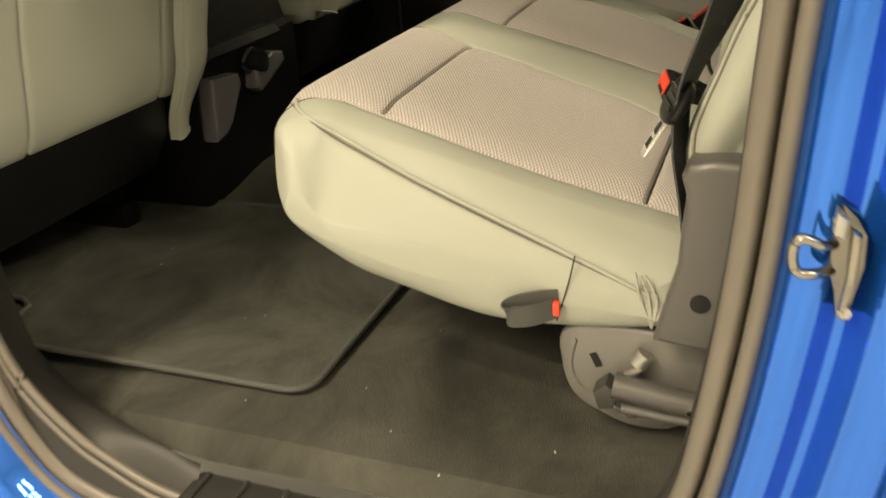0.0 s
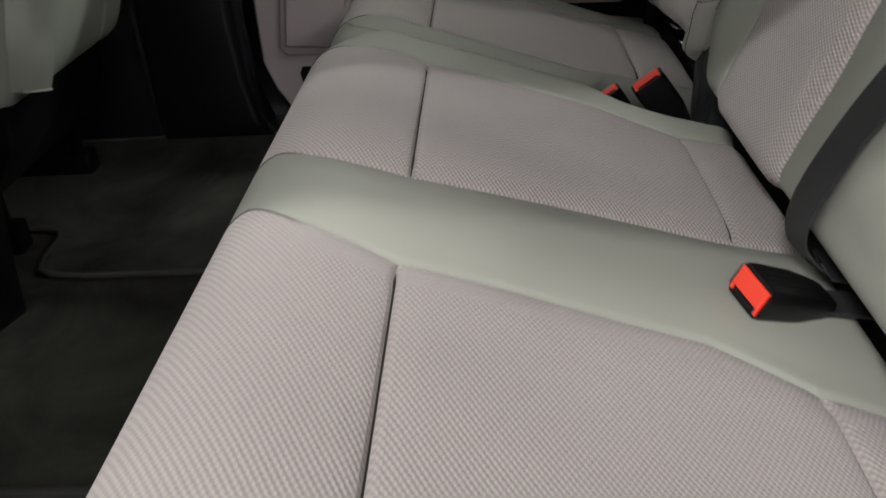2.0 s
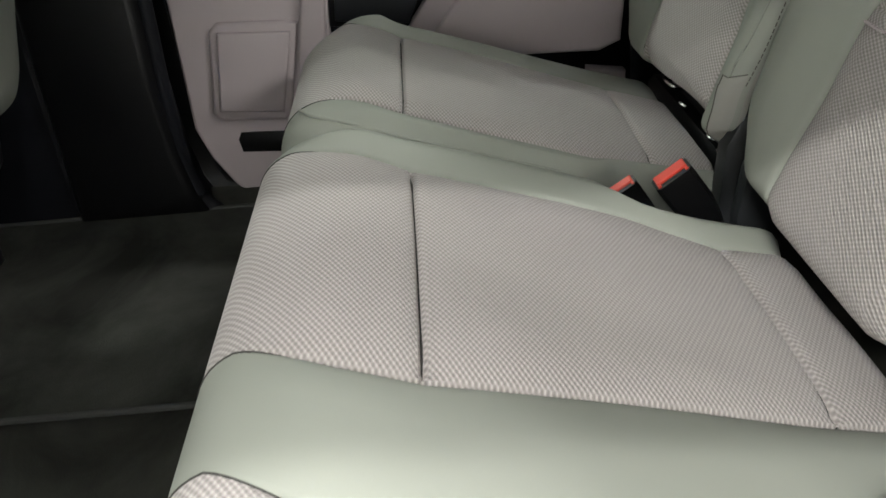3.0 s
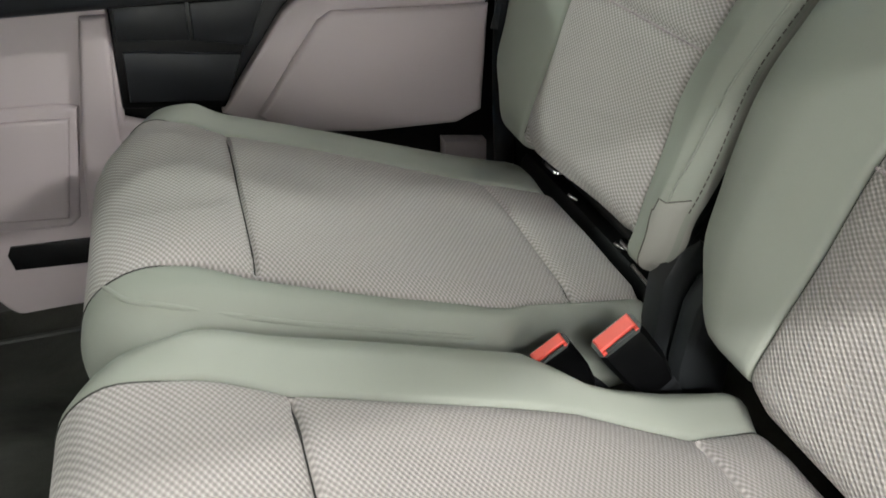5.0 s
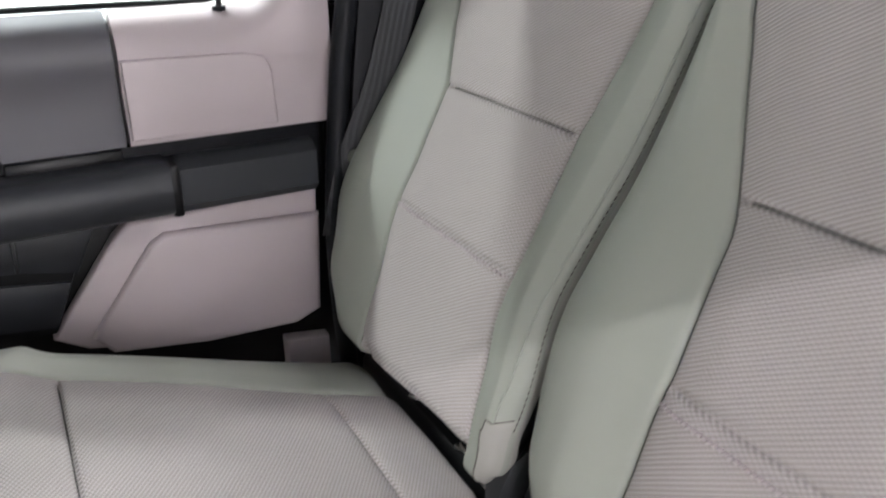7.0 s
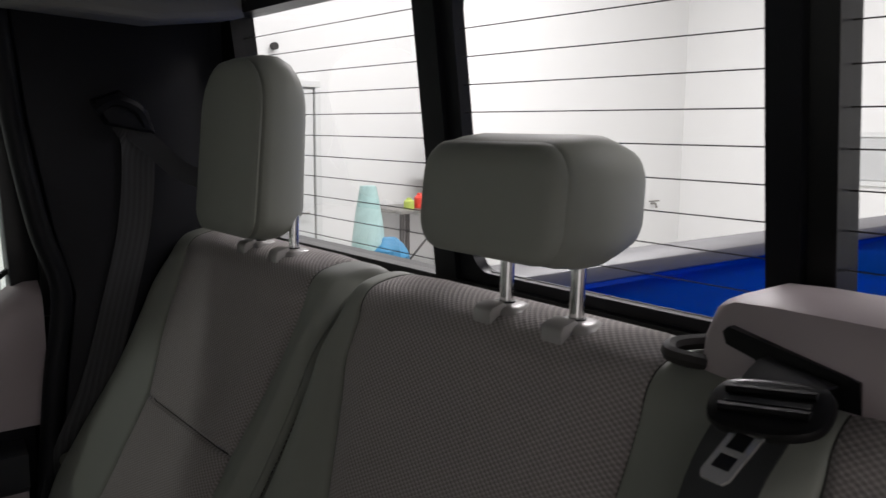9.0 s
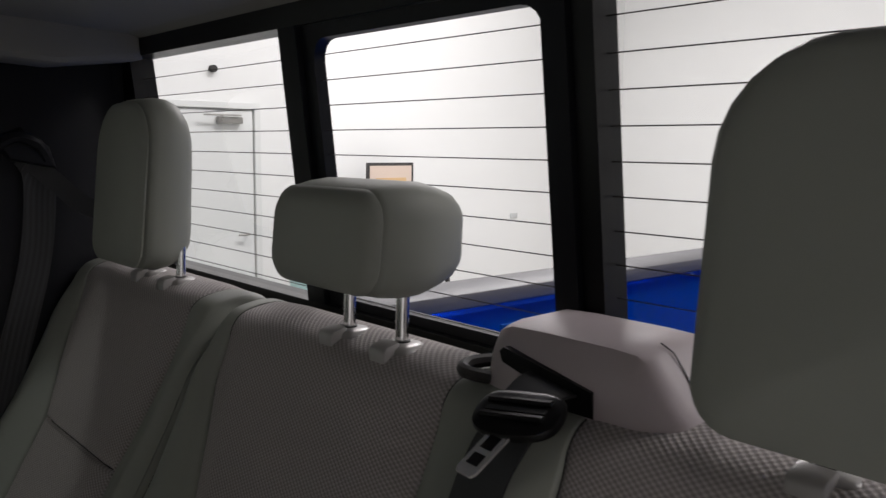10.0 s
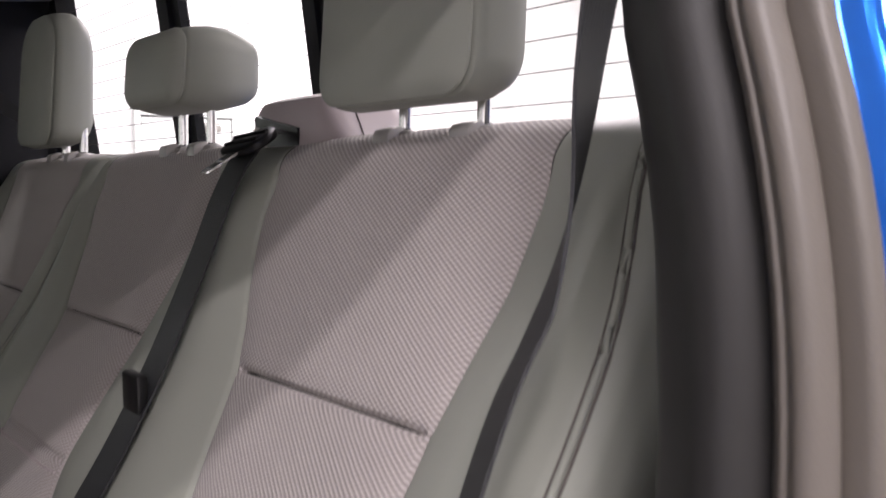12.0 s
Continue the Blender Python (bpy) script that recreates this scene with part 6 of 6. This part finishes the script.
def far_belt():
    b = thing("seat_belt", "black seat belt by the far window in its pillar guide", "seat belt", (0.78, -0.1, 0.4), group="rear seat belts")
    part("webbing", ribbon(curve_through([(0.795, -0.155, 1.02), (0.785, -0.175, 1.0), (0.780, -0.185, 0.96), (0.780, -0.175, 0.85), (0.780, -0.145, 0.73), (0.781, -0.105, 0.60), (0.783, -0.06, 0.5), (0.79, -0.03, 0.38)], 50), [(-1, 0.15, 0)] * 50, 0.047, 0.0011), WEB, b, "black ribbed webbing")
    part("webbing", ribbon(curve_through([(0.79, -0.165, 1.005), (0.765, -0.205, 0.965), (0.735, -0.235, 0.93), (0.70, -0.27, 0.915)], 20), [(-0.8, 0.5, 0.3)] * 20, 0.030, 0.0011), WEB, b, "black ribbed webbing")
    part("guide", tube(curve_through([(0.775, -0.125, 1.02), (0.768, -0.15, 1.035), (0.768, -0.18, 1.025), (0.772, -0.195, 1.0)], 20), 0.010, 8), TRIM_DARK, b, "dark moulded guide")
    part("bolt", tube([(0.79, -0.058, 0.503), (0.776, -0.058, 0.503)], 0.011, 12), CHROME, b, "bright anchor bolt")


far_belt()


def crumbs():
    """A few dry crumbs on the carpet and the mat."""
    rng = random.Random(5)
    bm = bmesh.new()
    spots = [(-0.491, 0.913), (-0.622, 0.784), (-0.617, 0.656), (-0.602, 0.63), (-0.721, 0.402), (-0.778, 0.137), (-0.85, 0.25)]
    spots += [(rng.uniform(-0.8, -0.3), rng.uniform(0.15, 1.0)) for _ in range(10)]
    for x, y in spots:
        r = rng.uniform(0.0005, 0.0014)
        z = 0.011 if (x > -0.75 and y > 0.49) else 0.0015
        m = Matrix.Translation((x, y, z)) @ Matrix.Rotation(rng.uniform(0, 3), 4, "Z") @ Matrix.Diagonal((r * rng.uniform(1, 2.4), r, r * 0.6, 1))
        bmesh.ops.create_icosphere(bm, subdivisions=1, radius=1.0, matrix=m)
    tagged(part("dust", bm, CRUMB, None), "pale dry crumbs scattered on the black carpet", "dust", kind="stuff")


crumbs()

# ---- along the workshop wall ----
def wall_things():
    x = R["x1"]
    table = thing("wall_table", "grey metal table with thin legs along the white wall", "table", (x - 0.35, -5.2, R["z0"]))
    top = 0.245
    part("tabletop", box(x - 0.62, x - 0.02, -5.43, -4.05, top - 0.03, top, 0.004), STEEL, table, "grey steel tabletop")
    for y in (-5.39, -4.95, -4.52, -4.09):
        for dx in (0.58, 0.06):
            part("leg", box(x - dx - 0.02, x - dx + 0.02, y - 0.015, y + 0.015, R["z0"], top - 0.031), RUBBER_DARK, table, "dark square leg")
    for y in (-5.38, -4.60):
        part("brace", tube([(x - 0.59, y, top - 0.05), (x - 0.59, y + 0.5, top - 0.52)], 0.010, 6), RUBBER_DARK, table, "diagonal brace")
    pic = thing("framed_board", "dark framed board with pale orange print leaning on the table", "picture frame", (x - 0.2, -4.95, top))
    part("frame", box(x - 0.30, x - 0.275, -5.16, -4.58, top + 0.10, top + 0.62, 0.004), RUBBER_DARK, pic, "thin dark frame")
    part("sheet", box(x - 0.304, x - 0.301, -5.13, -4.61, top + 0.13, top + 0.59), PAPER, pic, "pale pinkish sheet", smooth=False)
    part("print", box(x - 0.308, x - 0.3055, -5.06, -4.68, top + 0.20, top + 0.47), PAPER_ORANGE, pic, "pale orange block", smooth=False)
    part("stand", box(x - 0.32, x - 0.2, -5.2, -4.85, top + 0.002, top + 0.10, 0.006), RUBBER_DARK, pic)
    b1 = thing("storage_box", "white perforated plastic box on the table", "box", (x - 0.3, -5.3, top))
    part("box", box(x - 0.48, x - 0.15, -5.41, -5.18, top + 0.002, top + 0.17, 0.01), WHITE_DOOR, b1)
    for k in range(6):
        part("hole", box(x - 0.483, x - 0.479, -5.395 + 0.035 * k, -5.38 + 0.035 * k, top + 0.07, top + 0.11), STEEL, b1, smooth=False)
    b2 = thing("storage_box", "white carton stacked on the perforated box", "box", (x - 0.3, -5.29, top + 0.172))
    part("box", box(x - 0.42, x - 0.15, -5.38, -5.20, top + 0.172, top + 0.33, 0.006), WHITE_DOOR, b2)
    for y, h, r, mat_, lab, cat in ((-4.55, 0.20, 0.035, RUBBER_DARK, "black spray bottle on the table", "bottle"), (-4.66, 0.24, 0.03, RUBBER_DARK, "black slim bottle on the table", "bottle"), (-4.95, 0.16, 0.045, WHITE_DOOR, "white cup on the table", "cup"), (-4.38, 0.14, 0.05, RED, "red bottle on the table", "bottle"), (-4.26, 0.10, 0.05, BAG_GREEN, "yellow-green tin on the table", "tin")):
        o = thing(cat, lab, cat, (x - 0.45, y, top))
        rings = [[Vector((x - 0.45 + rr * math.cos(a), y + rr * math.sin(a), top + 0.001 + zz)) for a in (2 * math.pi * k / 14 for k in range(14))] for rr, zz in ((r, 0.0), (r, h * 0.7), (r * 0.5, h * 0.85), (r * 0.45, h))]
        part("body", skin(rings), mat_, o)
    bag = thing("plastic_bag", "pale turquoise bin bag hanging full below the table end", "bag", (x - 0.8, -3.57, R["z0"]))
    rings = []
    for k in range(12):
        z = R["z0"] + 0.005 + 1.28 * k / 11
        rad = 0.12 * math.sin(math.pi * (0.18 + 0.72 * k / 11)) + 0.03
        rings.append([Vector((x - 0.82 + rad * math.cos(a) * (1 + 0.15 * noise.noise(Vector((k * 0.4, a * 2, 3)))), -3.57 + rad * math.sin(a) * (1 + 0.15 * noise.noise(Vector((k * 0.5, a * 2, 9)))), z)) for a in (2 * math.pi * j / 24 for j in range(24))])
    part("bag", skin(rings), BAG_TEAL, bag)
    rag = thing("blue_rag", "crumpled blue cloth over the bag", "cloth", (x - 0.95, -3.70, 0.0))
    rings = []
    for k in range(8):
        z = -0.28 + 0.05 * k
        rad = 0.16 * math.sin(math.pi * (0.12 + 0.76 * k / 7))
        rings.append([Vector((x - 0.95 + rad * math.cos(a) * (1 + 0.4 * noise.noise(Vector((k * 0.7, a * 3, 1)))), -3.70 + rad * math.sin(a) * (1 + 0.4 * noise.noise(Vector((k * 0.7, a * 3, 6)))), z)) for a in (2 * math.pi * j / 20 for j in range(20))])
    part("cloth", skin(rings), BAG_BLUE, rag)
    can = thing("ceiling_sensor", "small round black sensor on the white wall", "sensor", (x - 0.02, -3.13, 1.68))
    part("body", tube([(x - 0.05, -3.13, 1.68), (x - 0.002, -3.13, 1.68)], 0.032, 14), RUBBER_DARK, can)
    tap = thing("wall_tap", "small brass water tap on the white wall", "tap", (x - 0.05, -8.4, 0.03))
    for y, z, w in ((-7.89, 0.50, 0.09), (-6.95, 0.22, 0.06)):
        plate = thing("wall_outlet", "small pale socket plate on the white wall", "socket", (x - 0.01, y, z))
        part("plate", box(x - 0.014, x - 0.002, y - w, y + w, z - 0.03, z + 0.03, 0.003), HATCH, plate)
    part("spout", tube(curve_through([(x - 0.002, -8.4, 0.05), (x - 0.07, -8.4, 0.05), (x - 0.09, -8.4, 0.0)], 12), 0.014, 8), STEEL, tap)
    part("handle", tube([(x - 0.05, -8.5, 0.085), (x - 0.05, -8.3, 0.085)], 0.009, 8), STEEL, tap)


HATCH = surface("pale_grey_hatch", (0.55, 0.56, 0.56), 0.5, spread=0.03, bump=0.0)
PAPER = surface("pinkish_paper", (0.62, 0.50, 0.42), 0.7, spread=0.05, fine=200, bump=0.0)
PAPER_ORANGE = surface("pale_orange_print", (0.60, 0.40, 0.20), 0.7, spread=0.05, fine=200, bump=0.0)
BAG_TEAL = surface("turquoise_film", (0.42, 0.62, 0.60), 0.35, spread=0.3, big=12, fine=60, bump=0.6, depth=0.01)
BAG_BLUE = surface("blue_cloth", (0.05, 0.25, 0.45), 0.7, spread=0.3, big=14, fine=200, bump=0.4)
BAG_GREEN = surface("yellow_green_tin", (0.5, 0.6, 0.12), 0.5, spread=0.1, bump=0.0)
wall_things()


def wall_plates():
    """Small fittings on the end wall, seen through the rear window."""
    y = R["y0"]
    v = thing("wall_hatch", "pale grey hatch in a white frame on the end wall", "hatch", (3.9, y, 0.6), kind="structure")
    part("leaf", box(3.42, 4.47, y + 0.002, y + 0.02, 0.46, 0.92, 0.004), HATCH, v, "pale grey leaf", smooth=False)
    for a in ((3.36, 3.415, 0.40, 0.98), (4.475, 4.53, 0.40, 0.98), (3.42, 4.47, 0.925, 0.98), (3.42, 4.47, 0.40, 0.455)):
        part("frame", box(a[0], a[1], y + 0.002, y + 0.035, a[2], a[3], 0.004), WHITE_DOOR, v, smooth=False)


wall_plates()
